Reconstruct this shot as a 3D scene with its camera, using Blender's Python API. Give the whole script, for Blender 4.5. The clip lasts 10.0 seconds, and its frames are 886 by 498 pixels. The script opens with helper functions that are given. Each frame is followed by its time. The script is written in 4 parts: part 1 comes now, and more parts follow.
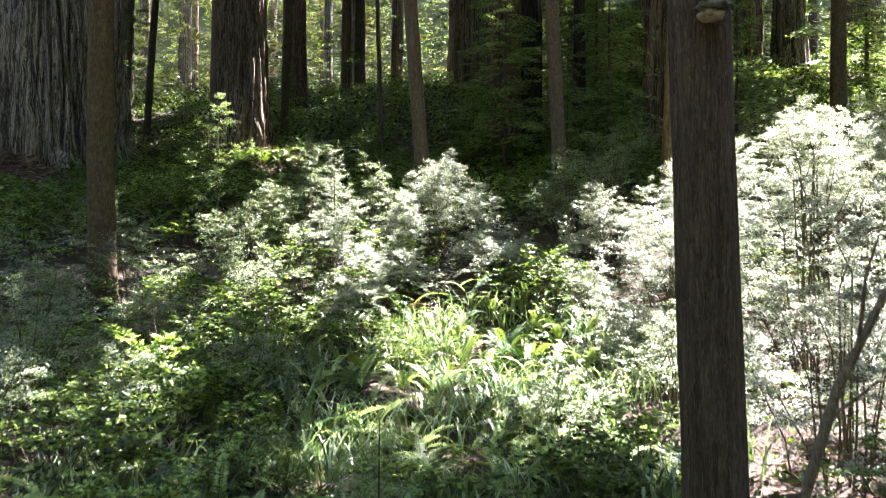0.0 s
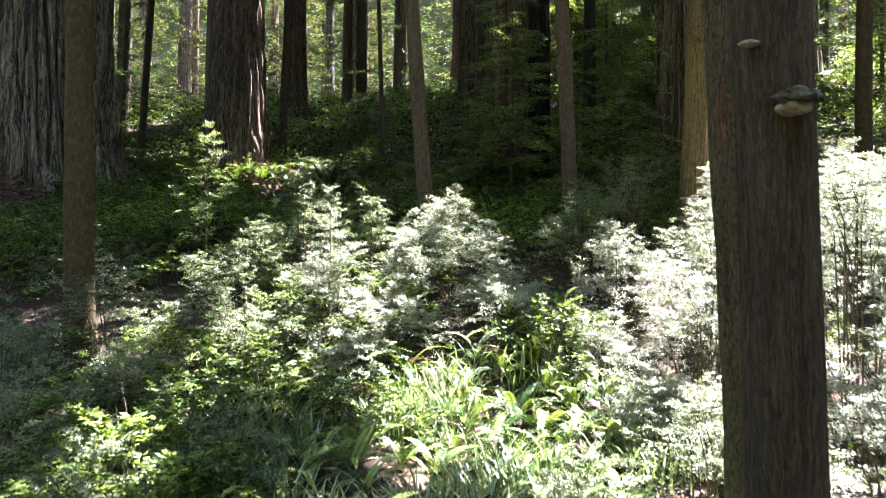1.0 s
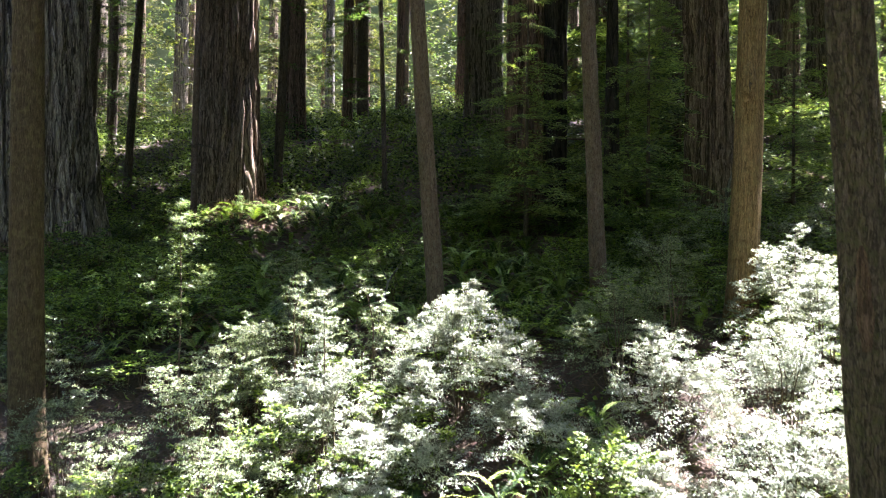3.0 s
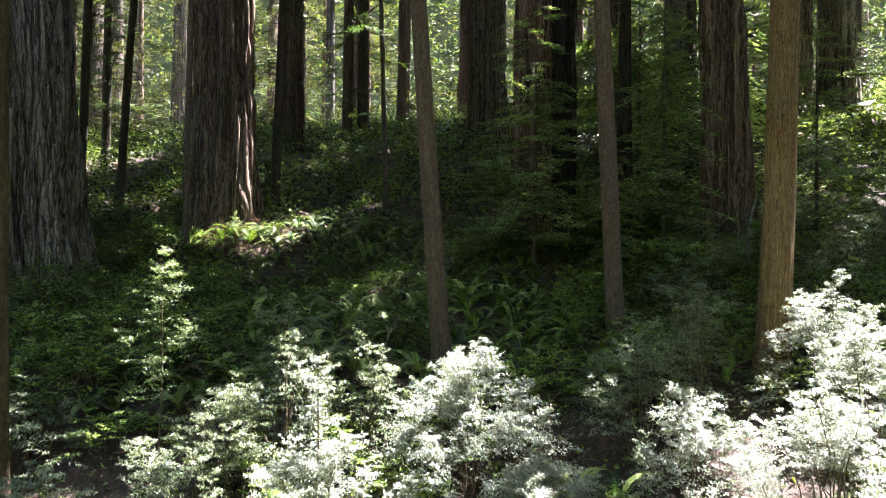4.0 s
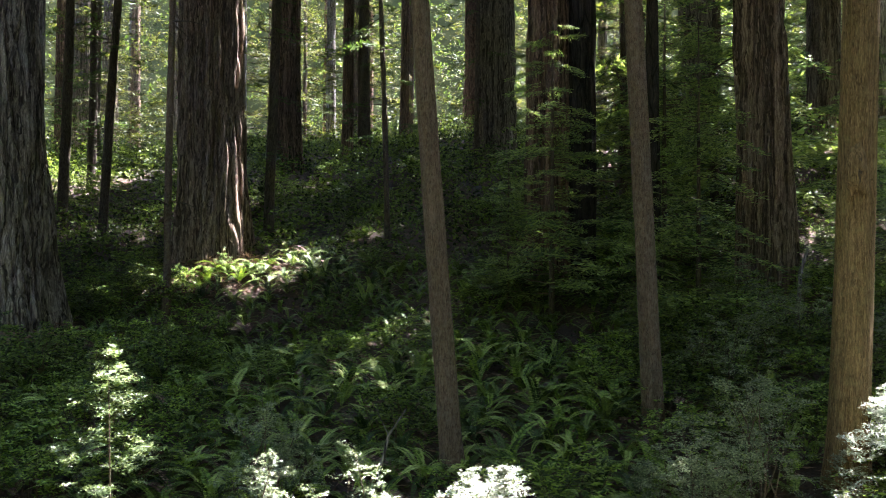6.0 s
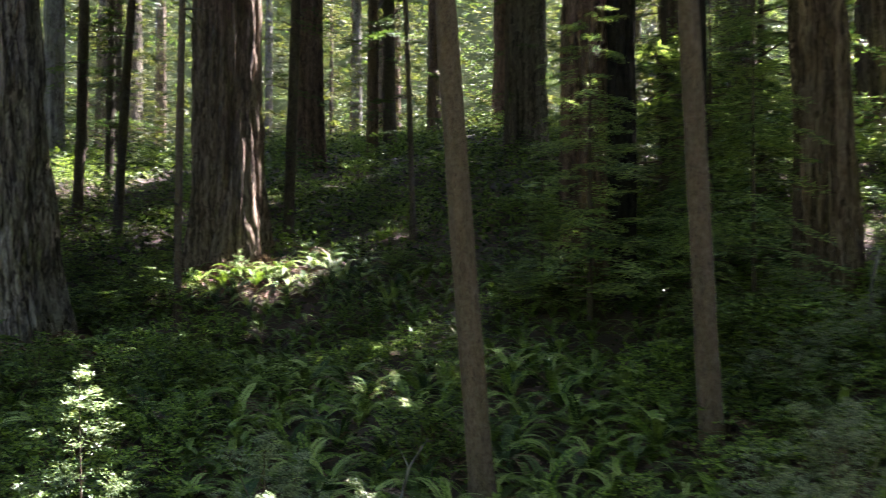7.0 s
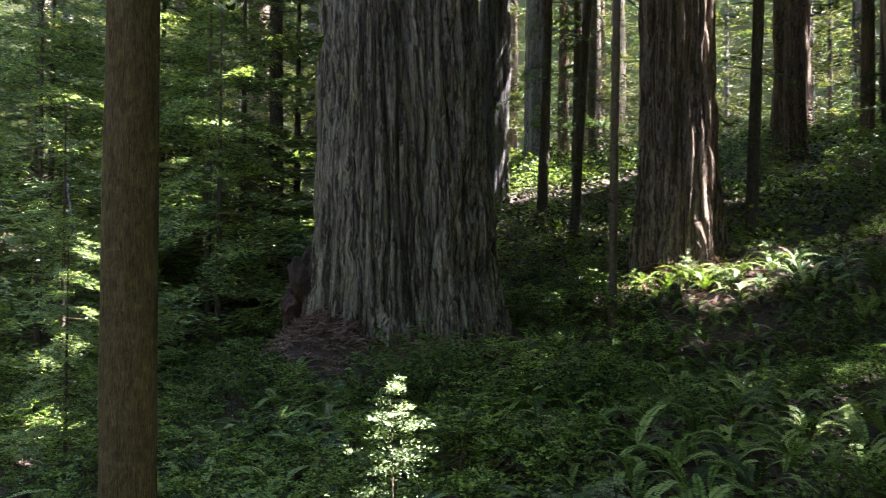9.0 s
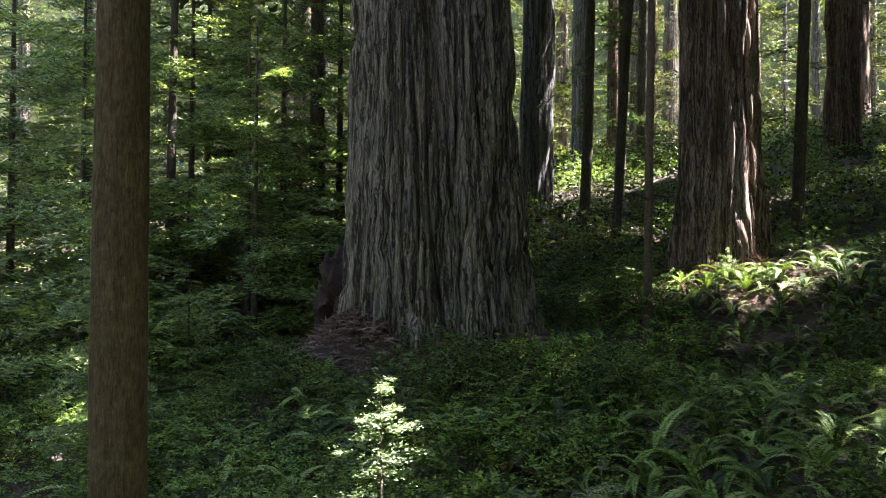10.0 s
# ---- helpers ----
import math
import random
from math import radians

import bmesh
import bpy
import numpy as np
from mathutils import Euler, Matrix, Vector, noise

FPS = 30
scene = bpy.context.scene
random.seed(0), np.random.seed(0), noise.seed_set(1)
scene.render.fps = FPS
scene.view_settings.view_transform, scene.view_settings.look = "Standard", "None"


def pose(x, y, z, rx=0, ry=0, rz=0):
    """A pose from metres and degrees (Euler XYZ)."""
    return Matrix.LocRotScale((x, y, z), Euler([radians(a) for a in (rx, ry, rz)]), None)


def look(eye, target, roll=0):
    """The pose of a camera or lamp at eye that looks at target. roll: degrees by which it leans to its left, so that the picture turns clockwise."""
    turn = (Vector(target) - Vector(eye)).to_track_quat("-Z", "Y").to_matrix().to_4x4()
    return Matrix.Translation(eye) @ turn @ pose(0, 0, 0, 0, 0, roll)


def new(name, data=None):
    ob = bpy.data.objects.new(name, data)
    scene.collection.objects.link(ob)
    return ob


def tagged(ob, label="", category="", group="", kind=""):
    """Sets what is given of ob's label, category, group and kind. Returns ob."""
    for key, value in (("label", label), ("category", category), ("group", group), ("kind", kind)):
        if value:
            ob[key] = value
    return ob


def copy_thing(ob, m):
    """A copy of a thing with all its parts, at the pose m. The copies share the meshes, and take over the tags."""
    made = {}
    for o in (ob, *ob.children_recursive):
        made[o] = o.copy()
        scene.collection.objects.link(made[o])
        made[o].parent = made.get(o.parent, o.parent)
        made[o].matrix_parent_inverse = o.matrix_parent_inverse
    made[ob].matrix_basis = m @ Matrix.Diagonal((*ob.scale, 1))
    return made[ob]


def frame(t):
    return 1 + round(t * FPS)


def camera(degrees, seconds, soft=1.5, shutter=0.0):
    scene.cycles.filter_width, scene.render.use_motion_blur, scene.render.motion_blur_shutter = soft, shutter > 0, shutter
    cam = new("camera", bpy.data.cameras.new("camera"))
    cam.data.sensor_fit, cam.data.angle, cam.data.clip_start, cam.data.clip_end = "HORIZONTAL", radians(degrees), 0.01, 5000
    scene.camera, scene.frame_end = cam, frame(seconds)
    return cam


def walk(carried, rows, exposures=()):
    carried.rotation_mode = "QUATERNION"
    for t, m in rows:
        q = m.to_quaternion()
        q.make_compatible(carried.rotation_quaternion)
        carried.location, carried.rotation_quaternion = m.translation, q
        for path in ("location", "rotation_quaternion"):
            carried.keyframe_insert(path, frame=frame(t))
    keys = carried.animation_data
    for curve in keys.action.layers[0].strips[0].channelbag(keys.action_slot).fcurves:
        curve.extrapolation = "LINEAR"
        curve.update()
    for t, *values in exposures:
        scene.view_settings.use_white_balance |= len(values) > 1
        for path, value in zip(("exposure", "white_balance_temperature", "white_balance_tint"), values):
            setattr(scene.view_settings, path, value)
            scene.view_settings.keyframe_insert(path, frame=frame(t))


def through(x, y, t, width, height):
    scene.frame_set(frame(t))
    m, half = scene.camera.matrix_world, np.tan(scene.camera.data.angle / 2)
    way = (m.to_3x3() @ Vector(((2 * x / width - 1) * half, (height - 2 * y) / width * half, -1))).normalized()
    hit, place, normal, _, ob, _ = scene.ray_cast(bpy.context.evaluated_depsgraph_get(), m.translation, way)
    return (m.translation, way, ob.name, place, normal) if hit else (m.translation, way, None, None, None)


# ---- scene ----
cam = camera(53.0, 10.0, soft=1.05, shutter=0.4)
PATH = [  # seconds, x, y, z, yaw, pitch, lean
    (0.0, 0.000, 0.000, 2.500, -0.00, 1.35, 0.37),
    (0.5, -0.026, 0.523, 2.912, 0.06, 1.27, 0.34),
    (1.0, -0.037, 1.165, 3.290, 0.15, 1.31, 0.58),
    (1.5, -0.103, 1.799, 3.704, 0.13, 1.28, 0.63),
    (2.0, -0.158, 2.363, 4.152, 0.16, 1.18, 0.68),
    (2.5, -0.214, 2.912, 4.593, 0.19, 1.06, 0.70),
    (4.0, -0.353, 4.738, 5.769, 0.30, 1.11, 0.64),
    (4.5, -0.382, 5.331, 6.177, 0.39, 1.05, 0.54),
    (5.0, -0.416, 5.927, 6.591, 0.45, 1.01, 0.44),
    (5.5, -0.459, 6.537, 6.875, 0.47, 0.95, 0.39),
    (5.7, -0.454, 6.778, 6.935, 0.57, 1.00, 0.39),
    (6.8, -0.404, 8.304, 7.071, 0.82, 0.94, 0.05),
    (7.0, -0.437, 8.770, 7.051, 2.50, 1.01, 0.09),
    (7.5, -0.422, 9.740, 6.997, 9.33, 1.15, 0.05),
    (8.0, -0.263, 10.487, 6.976, 19.26, 1.22, 0.24),
    (8.5, -0.038, 10.973, 6.980, 29.13, 1.18, 0.42),
    (9.0, 0.248, 11.357, 7.007, 34.02, 1.08, 0.52),
    (9.5, 0.491, 11.643, 7.016, 37.41, 1.00, 0.57),
    (10.0, 0.636, 11.821, 7.012, 37.67, 1.00, 0.50),
]
walk(cam, [(t, pose(x, y, z, 0, 0, yaw) @ pose(0, 0, 0, 90 + pitch) @ pose(0, 0, 0, 0, 0, lean)) for t, x, y, z, yaw, pitch, lean in PATH],
     exposures=[(0.0, 4.0, 6350, 21), (10.0, 4.0, 6350, 21)])

# ---- light ----
SUN_AZIMUTH, SUN_HEIGHT = radians(37), radians(64)   # from +x towards +y, and above the horizon
TO_SUN = Vector((math.cos(SUN_AZIMUTH) * math.cos(SUN_HEIGHT), math.sin(SUN_AZIMUTH) * math.cos(SUN_HEIGHT), math.sin(SUN_HEIGHT)))
world = bpy.data.worlds.new("sky")
scene.world = world
world.use_nodes = True
wn = world.node_tree.nodes
sky = wn.new("ShaderNodeTexSky")
sky.sky_type, sky.sun_disc = "NISHITA", False
sky.sun_elevation, sky.sun_rotation = SUN_HEIGHT, math.pi / 2 - SUN_AZIMUTH
world.node_tree.links.new(sky.outputs[0], wn["Background"].inputs[0])
wn["Background"].inputs[1].default_value = 0.074
sun = new("sun", bpy.data.lights.new("sun", "SUN"))
sun.data.energy, sun.data.angle, sun.data.color = 5.0, radians(0.6), (1.0, 0.985, 0.965)
sun.matrix_world = look(TO_SUN * 100, (0, 0, 0))

# ---- materials ----


def material(name):
    m = bpy.data.materials.new(name)
    m.use_nodes = True
    return m, m.node_tree.nodes, m.node_tree.links, m.node_tree.nodes["Principled BSDF"]


def ramp(nodes, stops):
    r = nodes.new("ShaderNodeValToRGB")
    while len(r.color_ramp.elements) < len(stops):
        r.color_ramp.elements.new(0.5)
    for e, (at, c) in zip(r.color_ramp.elements, stops):
        e.position, e.color = at, (*c, 1)
    return r


def bark(name, dark, mid, light, plates=5.0, stretch=0.1, bump=0.7, lichen=(0.2, 0.22, 0.17), lichen_share=0.35, fissure=0.09, deep=0.85, fibrous=False):
    """Bark in long upright plates with dark fissures between them, fibrous grain and faint lichen. plates: how many to the metre."""
    m, n, l, p = material(name)
    co = n.new("ShaderNodeTexCoord")
    # waver the coordinates, so that no fissure runs straight
    sway = n.new("ShaderNodeTexNoise")
    sway.inputs["Scale"].default_value, sway.inputs["Detail"].default_value = plates * 0.35, 3
    l.new(co.outputs["Object"], sway.inputs[0])
    off = n.new("ShaderNodeVectorMath")
    off.operation, off.inputs[1].default_value = "MULTIPLY_ADD", (1.1 / plates, 1.1 / plates, 0)
    l.new(sway.outputs["Color"], off.inputs[0])
    l.new(co.outputs["Object"], off.inputs[2])
    mp = n.new("ShaderNodeMapping")
    mp.inputs["Scale"].default_value = (1, 1, stretch)
    l.new(off.outputs[0], mp.inputs[0])
    if fibrous:   # long cracks that waver and run into one another
        ridge = n.new("ShaderNodeTexNoise")
        ridge.inputs["Scale"].default_value, ridge.inputs["Detail"].default_value, ridge.inputs["Roughness"].default_value = plates * 0.9, 3, 0.55
        l.new(mp.outputs[0], ridge.inputs[0])
        mid_line, flip = n.new("ShaderNodeMath"), n.new("ShaderNodeMath")
        mid_line.operation, mid_line.inputs[1].default_value = "SUBTRACT", 0.5
        flip.operation = "ABSOLUTE"
        l.new(ridge.outputs[0], mid_line.inputs[0])
        l.new(mid_line.outputs[0], flip.inputs[0])
        crack_depth = flip.outputs[0]
    else:
        cell = n.new("ShaderNodeTexVoronoi")
        cell.feature = "DISTANCE_TO_EDGE"
        cell.inputs["Scale"].default_value, cell.inputs["Randomness"].default_value = plates, 1
        l.new(mp.outputs[0], cell.inputs["Vector"])
        crack_depth = cell.outputs["Distance"]
    fibre = n.new("ShaderNodeMapping")
    fibre.inputs["Scale"].default_value = (1, 1, 0.06)
    l.new(off.outputs[0], fibre.inputs[0])
    grain = n.new("ShaderNodeTexNoise")
    grain.inputs["Scale"].default_value, grain.inputs["Detail"].default_value, grain.inputs["Roughness"].default_value = plates * 5, 6, 0.75
    l.new(fibre.outputs[0], grain.inputs[0])
    r = ramp(n, [(0.36, dark), (0.5, mid), (0.64, light)])
    l.new(grain.outputs[0], r.inputs[0])
    seam = ramp(n, [(0.0, (0.05, 0.042, 0.036)), (fissure * 0.45, (0.2, 0.18, 0.165)), (fissure, (0.85, 0.84, 0.83)), (min(1, fissure * 3), (1, 1, 1))])
    l.new(crack_depth, seam.inputs[0])
    crack = n.new("ShaderNodeMixRGB")
    crack.blend_type, crack.inputs[0].default_value = "MULTIPLY", deep
    l.new(r.outputs[0], crack.inputs[1])
    l.new(seam.outputs[0], crack.inputs[2])
    blot = n.new("ShaderNodeTexNoise")
    blot.inputs["Scale"].default_value, blot.inputs["Detail"].default_value, blot.inputs["Roughness"].default_value = plates * 0.5, 8, 0.65
    l.new(co.outputs["Object"], blot.inputs[0])
    br = ramp(n, [(0.48, (0, 0, 0)), (0.68, (lichen_share,) * 3)])
    l.new(blot.outputs[0], br.inputs[0])
    mix = n.new("ShaderNodeMixRGB")
    l.new(br.outputs[0], mix.inputs[0])
    l.new(crack.outputs[0], mix.inputs[1])
    mix.inputs[2].default_value = (*lichen, 1)
    l.new(mix.outputs[0], p.inputs["Base Color"])
    p.inputs["Roughness"].default_value = 0.9
    p.inputs["Specular IOR Level"].default_value = 0.2
    b1 = n.new("ShaderNodeBump")
    b1.inputs["Strength"].default_value, b1.inputs["Distance"].default_value = bump, 0.12 / plates
    l.new(grain.outputs[0], b1.inputs["Height"])
    b2 = n.new("ShaderNodeBump")
    b2.inputs["Strength"].default_value, b2.inputs["Distance"].default_value = bump, 0.3 / plates
    l.new(seam.outputs[0], b2.inputs["Height"])
    l.new(b1.outputs[0], b2.inputs["Normal"])
    l.new(b2.outputs[0], p.inputs["Normal"])
    return m


def leaf(name, dark, light, through=0.35, rough=0.4, gloss=0.5, patch=0.6, tint=(1.5, 1.5, 0.7), spread=0.55, whole=False):
    """Living leaves: tint by leaf and by patch, gloss, and light that comes through."""
    m, n, l, p = material(name)
    geo = n.new("ShaderNodeNewGeometry")
    co = n.new("ShaderNodeTexCoord")
    blot = n.new("ShaderNodeTexNoise")
    blot.inputs["Scale"].default_value, blot.inputs["Detail"].default_value = patch, 3
    l.new(co.outputs["Object"], blot.inputs[0])
    add = n.new("ShaderNodeMath")
    add.operation = "ADD"
    half = n.new("ShaderNodeMath")
    half.operation, half.inputs[1].default_value = "MULTIPLY_ADD", spread
    half.inputs[2].default_value = -0.51 * spread
    pick = n.new("ShaderNodeObjectInfo").outputs["Random"] if whole else geo.outputs["Random Per Island"]
    l.new(pick, half.inputs[0])
    l.new(half.outputs[0], add.inputs[0])
    l.new(blot.outputs[0], add.inputs[1])
    r = ramp(n, [(0.25, dark), (0.8, light)])
    l.new(add.outputs[0], r.inputs[0])
    l.new(r.outputs[0], p.inputs["Base Color"])
    p.inputs["Roughness"].default_value = rough
    p.inputs["Specular IOR Level"].default_value = gloss
    tr = n.new("ShaderNodeBsdfTranslucent")
    bright = n.new("ShaderNodeMixRGB")
    bright.blend_type, bright.inputs[0].default_value = "MULTIPLY", 1
    bright.inputs[2].default_value = (*tint, 1)
    l.new(r.outputs[0], bright.inputs[1])
    l.new(bright.outputs[0], tr.inputs[0])
    mix = n.new("ShaderNodeMixShader")
    mix.inputs[0].default_value = through
    l.new(p.outputs[0], mix.inputs[1])
    l.new(tr.outputs[0], mix.inputs[2])
    l.new(mix.outputs[0], n["Material Output"].inputs[0])
    return m


def soil(name, a, b, c):
    m, n, l, p = material(name)
    co = n.new("ShaderNodeTexCoord")
    big = n.new("ShaderNodeTexNoise")
    big.inputs["Scale"].default_value, big.inputs["Detail"].default_value = 0.8, 8
    small = n.new("ShaderNodeTexNoise")
    small.inputs["Scale"].default_value, small.inputs["Detail"].default_value = 22, 8
    for t in (big, small):
        l.new(co.outputs["Object"], t.inputs[0])
    mul = n.new("ShaderNodeMath")
    mul.operation = "MULTIPLY"
    l.new(big.outputs[0], mul.inputs[0])
    l.new(small.outputs[0], mul.inputs[1])
    r = ramp(n, [(0.12, a), (0.25, b), (0.45, c)])
    l.new(mul.outputs[0], r.inputs[0])
    l.new(r.outputs[0], p.inputs["Base Color"])
    p.inputs["Roughness"].default_value = 0.95
    bp = n.new("ShaderNodeBump")
    bp.inputs["Strength"].default_value, bp.inputs["Distance"].default_value = 0.8, 0.05
    l.new(small.outputs[0], bp.inputs["Height"])
    l.new(bp.outputs[0], p.inputs["Normal"])
    return m


BARK_GREY = bark("grey_redwood_bark", (0.046, 0.037, 0.028), (0.155, 0.128, 0.1), (0.35, 0.3, 0.24), 6, 0.03, 0.9, fissure=0.045, deep=0.85, lichen_share=0.22, lichen=(0.14, 0.135, 0.105), fibrous=True)
BARK_BROWN = bark("brown_redwood_bark", (0.055, 0.036, 0.024), (0.175, 0.125, 0.09), (0.36, 0.285, 0.22), 6, 0.028, 0.9, fissure=0.045, deep=0.8, lichen_share=0.25, lichen=(0.17, 0.145, 0.11), fibrous=True)
BARK_RED = bark("red_redwood_bark", (0.045, 0.026, 0.018), (0.14, 0.088, 0.064), (0.3, 0.21, 0.16), 7, 0.03, 0.9, fissure=0.045, deep=0.8, lichen_share=0.25, lichen=(0.13, 0.115, 0.09), fibrous=True)
BARK_CHAR = bark("charred_bark", (0.008, 0.007, 0.006), (0.022, 0.018, 0.015), (0.05, 0.04, 0.032), 6, 0.1, lichen_share=0.05)
BARK_SMALL = bark("brown_thin_bark", (0.04, 0.027, 0.02), (0.11, 0.075, 0.055), (0.2, 0.155, 0.12), 26, 0.12, 0.5, lichen_share=0.5, lichen=(0.17, 0.15, 0.12), deep=0.4, fissure=0.05, fibrous=True)
BARK_TAN = bark("tan_thin_bark", (0.026, 0.018, 0.01), (0.07, 0.047, 0.027), (0.13, 0.095, 0.058), 20, 0.12, 0.45, lichen_share=0.6, lichen=(0.115, 0.095, 0.045), deep=0.3, fissure=0.05, fibrous=True)
BARK_NEAR = bark("dark_stringy_bark", (0.026, 0.018, 0.013), (0.066, 0.046, 0.034), (0.125, 0.092, 0.07), 26, 0.04, 0.8, lichen_share=0.4, lichen=(0.085, 0.066, 0.045), deep=0.45, fibrous=True, fissure=0.05)
BARK_GOLD = bark("golden_thin_bark", (0.06, 0.037, 0.016), (0.165, 0.106, 0.05), (0.3, 0.21, 0.11), 20, 0.05, 0.5, lichen_share=0.45, lichen=(0.2, 0.165, 0.08), deep=0.5, fissure=0.05, fibrous=True)
BARK_MOSS = bark("mossy_rough_bark", (0.04, 0.028, 0.02), (0.115, 0.082, 0.058), (0.22, 0.17, 0.125), 24, 0.35, 1.0, lichen_share=0.75, lichen=(0.11, 0.105, 0.045), deep=0.5, fissure=0.06, fibrous=True)
SCAR = bark("peeled_inner_bark", (0.06, 0.032, 0.02), (0.14, 0.085, 0.054), (0.24, 0.155, 0.105), 22, 0.12, 0.7, lichen_share=0.45, lichen=(0.1, 0.075, 0.05), deep=0.5, fissure=0.06, fibrous=True)
BARK_DARK = bark("dark_thin_bark", (0.03, 0.023, 0.018), (0.085, 0.066, 0.05), (0.17, 0.138, 0.11), 16, 0.1, 0.5, lichen_share=0.3, lichen=(0.14, 0.135, 0.11), deep=0.5)
BARK_PALE = bark("pale_bark", (0.06, 0.054, 0.052), (0.17, 0.16, 0.155), (0.3, 0.285, 0.28), 7, 0.03, fissure=0.05, fibrous=True)
ROTTEN = soil("rotten_red_wood", (0.02, 0.011, 0.008), (0.06, 0.031, 0.022), (0.13, 0.07, 0.05))
TWIG = bark("twig_bark", (0.05, 0.035, 0.025), (0.12, 0.085, 0.06), (0.2, 0.15, 0.11), 40, 0.4, 0.2, deep=0.4)
# One huckleberry leaf twice: sunlit paleness and shade tone put into the colours.
LEAF_SUNLIT = leaf("huckleberry_sun_tone", (0.075, 0.095, 0.05), (0.42, 0.45, 0.39), 0.22, 0.34, 1.0, tint=(1.4, 1.4, 0.7))
LEAF_SHADED = leaf("huckleberry_shade_tone", (0.045, 0.07, 0.024), (0.28, 0.32, 0.18), 0.24, 0.36, 0.8, spread=0.9, tint=(1.35, 1.4, 0.75))
LEAF_LIME = leaf("young_shrub_leaf", (0.028, 0.058, 0.011), (0.25, 0.34, 0.07), 0.34, 0.45, 0.25, spread=1.0)
LEAF_DEEP = leaf("dark_shrub_leaf", (0.013, 0.028, 0.007), (0.145, 0.205, 0.042), 0.28, 0.45, 0.22, spread=1.0)
LEAF_FERN = leaf("fern_leaf", (0.022, 0.05, 0.01), (0.27, 0.34, 0.1), 0.17, 0.45, 0.32, 1.2, tint=(1.2, 1.3, 0.6), spread=1.2, whole=True)
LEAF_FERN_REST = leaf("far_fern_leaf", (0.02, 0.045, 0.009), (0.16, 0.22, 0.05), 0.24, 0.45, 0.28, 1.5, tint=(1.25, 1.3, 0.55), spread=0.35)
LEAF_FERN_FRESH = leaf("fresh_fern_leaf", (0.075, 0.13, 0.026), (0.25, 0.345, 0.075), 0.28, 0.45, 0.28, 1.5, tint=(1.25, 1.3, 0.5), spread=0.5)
LEAF_GRASS = leaf("grass_blade", (0.05, 0.085, 0.022), (0.25, 0.32, 0.15), 0.24, 0.34, 1.0, tint=(1.2, 1.35, 0.75))
LEAF_PALE = leaf("sapling_leaf", (0.08, 0.12, 0.04), (0.25, 0.32, 0.14), 0.28, 0.36, 0.7, spread=0.8)
LEAF_DEAD = leaf("dead_fern_leaf", (0.09, 0.052, 0.042), (0.25, 0.165, 0.14), 0.15, 0.8, 0.2, 1.2)
NEEDLE = leaf("conifer_needles", (0.025, 0.05, 0.014), (0.08, 0.12, 0.03), 0.45, 0.5, 0.35, 0.4)
NEEDLE_MID = leaf("hemlock_needles", (0.045, 0.085, 0.028), (0.3, 0.38, 0.13), 0.38, 0.36, 0.7, 0.5, spread=0.9)
NEEDLE_BRIGHT = leaf("light_conifer_needles", (0.008, 0.014, 0.004), (0.1, 0.112, 0.03), 0.45, 0.5, 0.35, 0.4, spread=0.9)
# Glows by itself: lit foliage and haze are put into its emission colour.
FAR_WOOD_GLOW, hn, hl, hp = material("far_wood_glow")
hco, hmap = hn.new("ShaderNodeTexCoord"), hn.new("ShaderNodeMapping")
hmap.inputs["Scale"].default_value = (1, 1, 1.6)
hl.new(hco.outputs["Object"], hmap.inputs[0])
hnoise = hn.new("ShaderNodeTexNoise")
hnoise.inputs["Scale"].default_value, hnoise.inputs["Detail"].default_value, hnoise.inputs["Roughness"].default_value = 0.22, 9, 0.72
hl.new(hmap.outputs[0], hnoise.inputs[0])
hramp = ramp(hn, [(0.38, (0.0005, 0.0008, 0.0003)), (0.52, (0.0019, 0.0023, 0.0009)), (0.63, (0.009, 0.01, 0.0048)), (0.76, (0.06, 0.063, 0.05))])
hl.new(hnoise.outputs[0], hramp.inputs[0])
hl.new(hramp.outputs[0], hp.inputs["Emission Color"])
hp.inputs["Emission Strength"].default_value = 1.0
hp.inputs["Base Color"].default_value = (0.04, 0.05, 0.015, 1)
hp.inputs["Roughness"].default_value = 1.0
SOIL = soil("forest_soil", (0.016, 0.011, 0.008), (0.045, 0.028, 0.019), (0.11, 0.062, 0.042))
FUNGUS = soil("bracket_fungus_flesh", (0.16, 0.13, 0.09), (0.3, 0.26, 0.19), (0.5, 0.46, 0.37))

# ---- the lie of the land ----
PROFILE = np.array([(-400, -6), (-40, -1.5), (-8, -0.3), (6, 0.1), (10, 0.45), (13.5, 1.0), (16, 2.1), (19.8, 3.8), (23.7, 4.6), (30, 5.2),
                    (34, 6.6), (37, 7.7), (42, 9.6), (48, 11.8), (60, 14.6), (80, 17.5), (130, 21), (400, 24)])
MOUNDS = [(-11.9, 27.9, 4.4, 1.1), (-13.2, 26.4, 1.5, 0.85), (-16.2, 23.4, 2.0, -1.1), (-8.0, 34.6, 2.6, 0.7), (2.3, 31.0, 2.5, 0.7), (7.0, 28.4, 2.5, 0.9)]


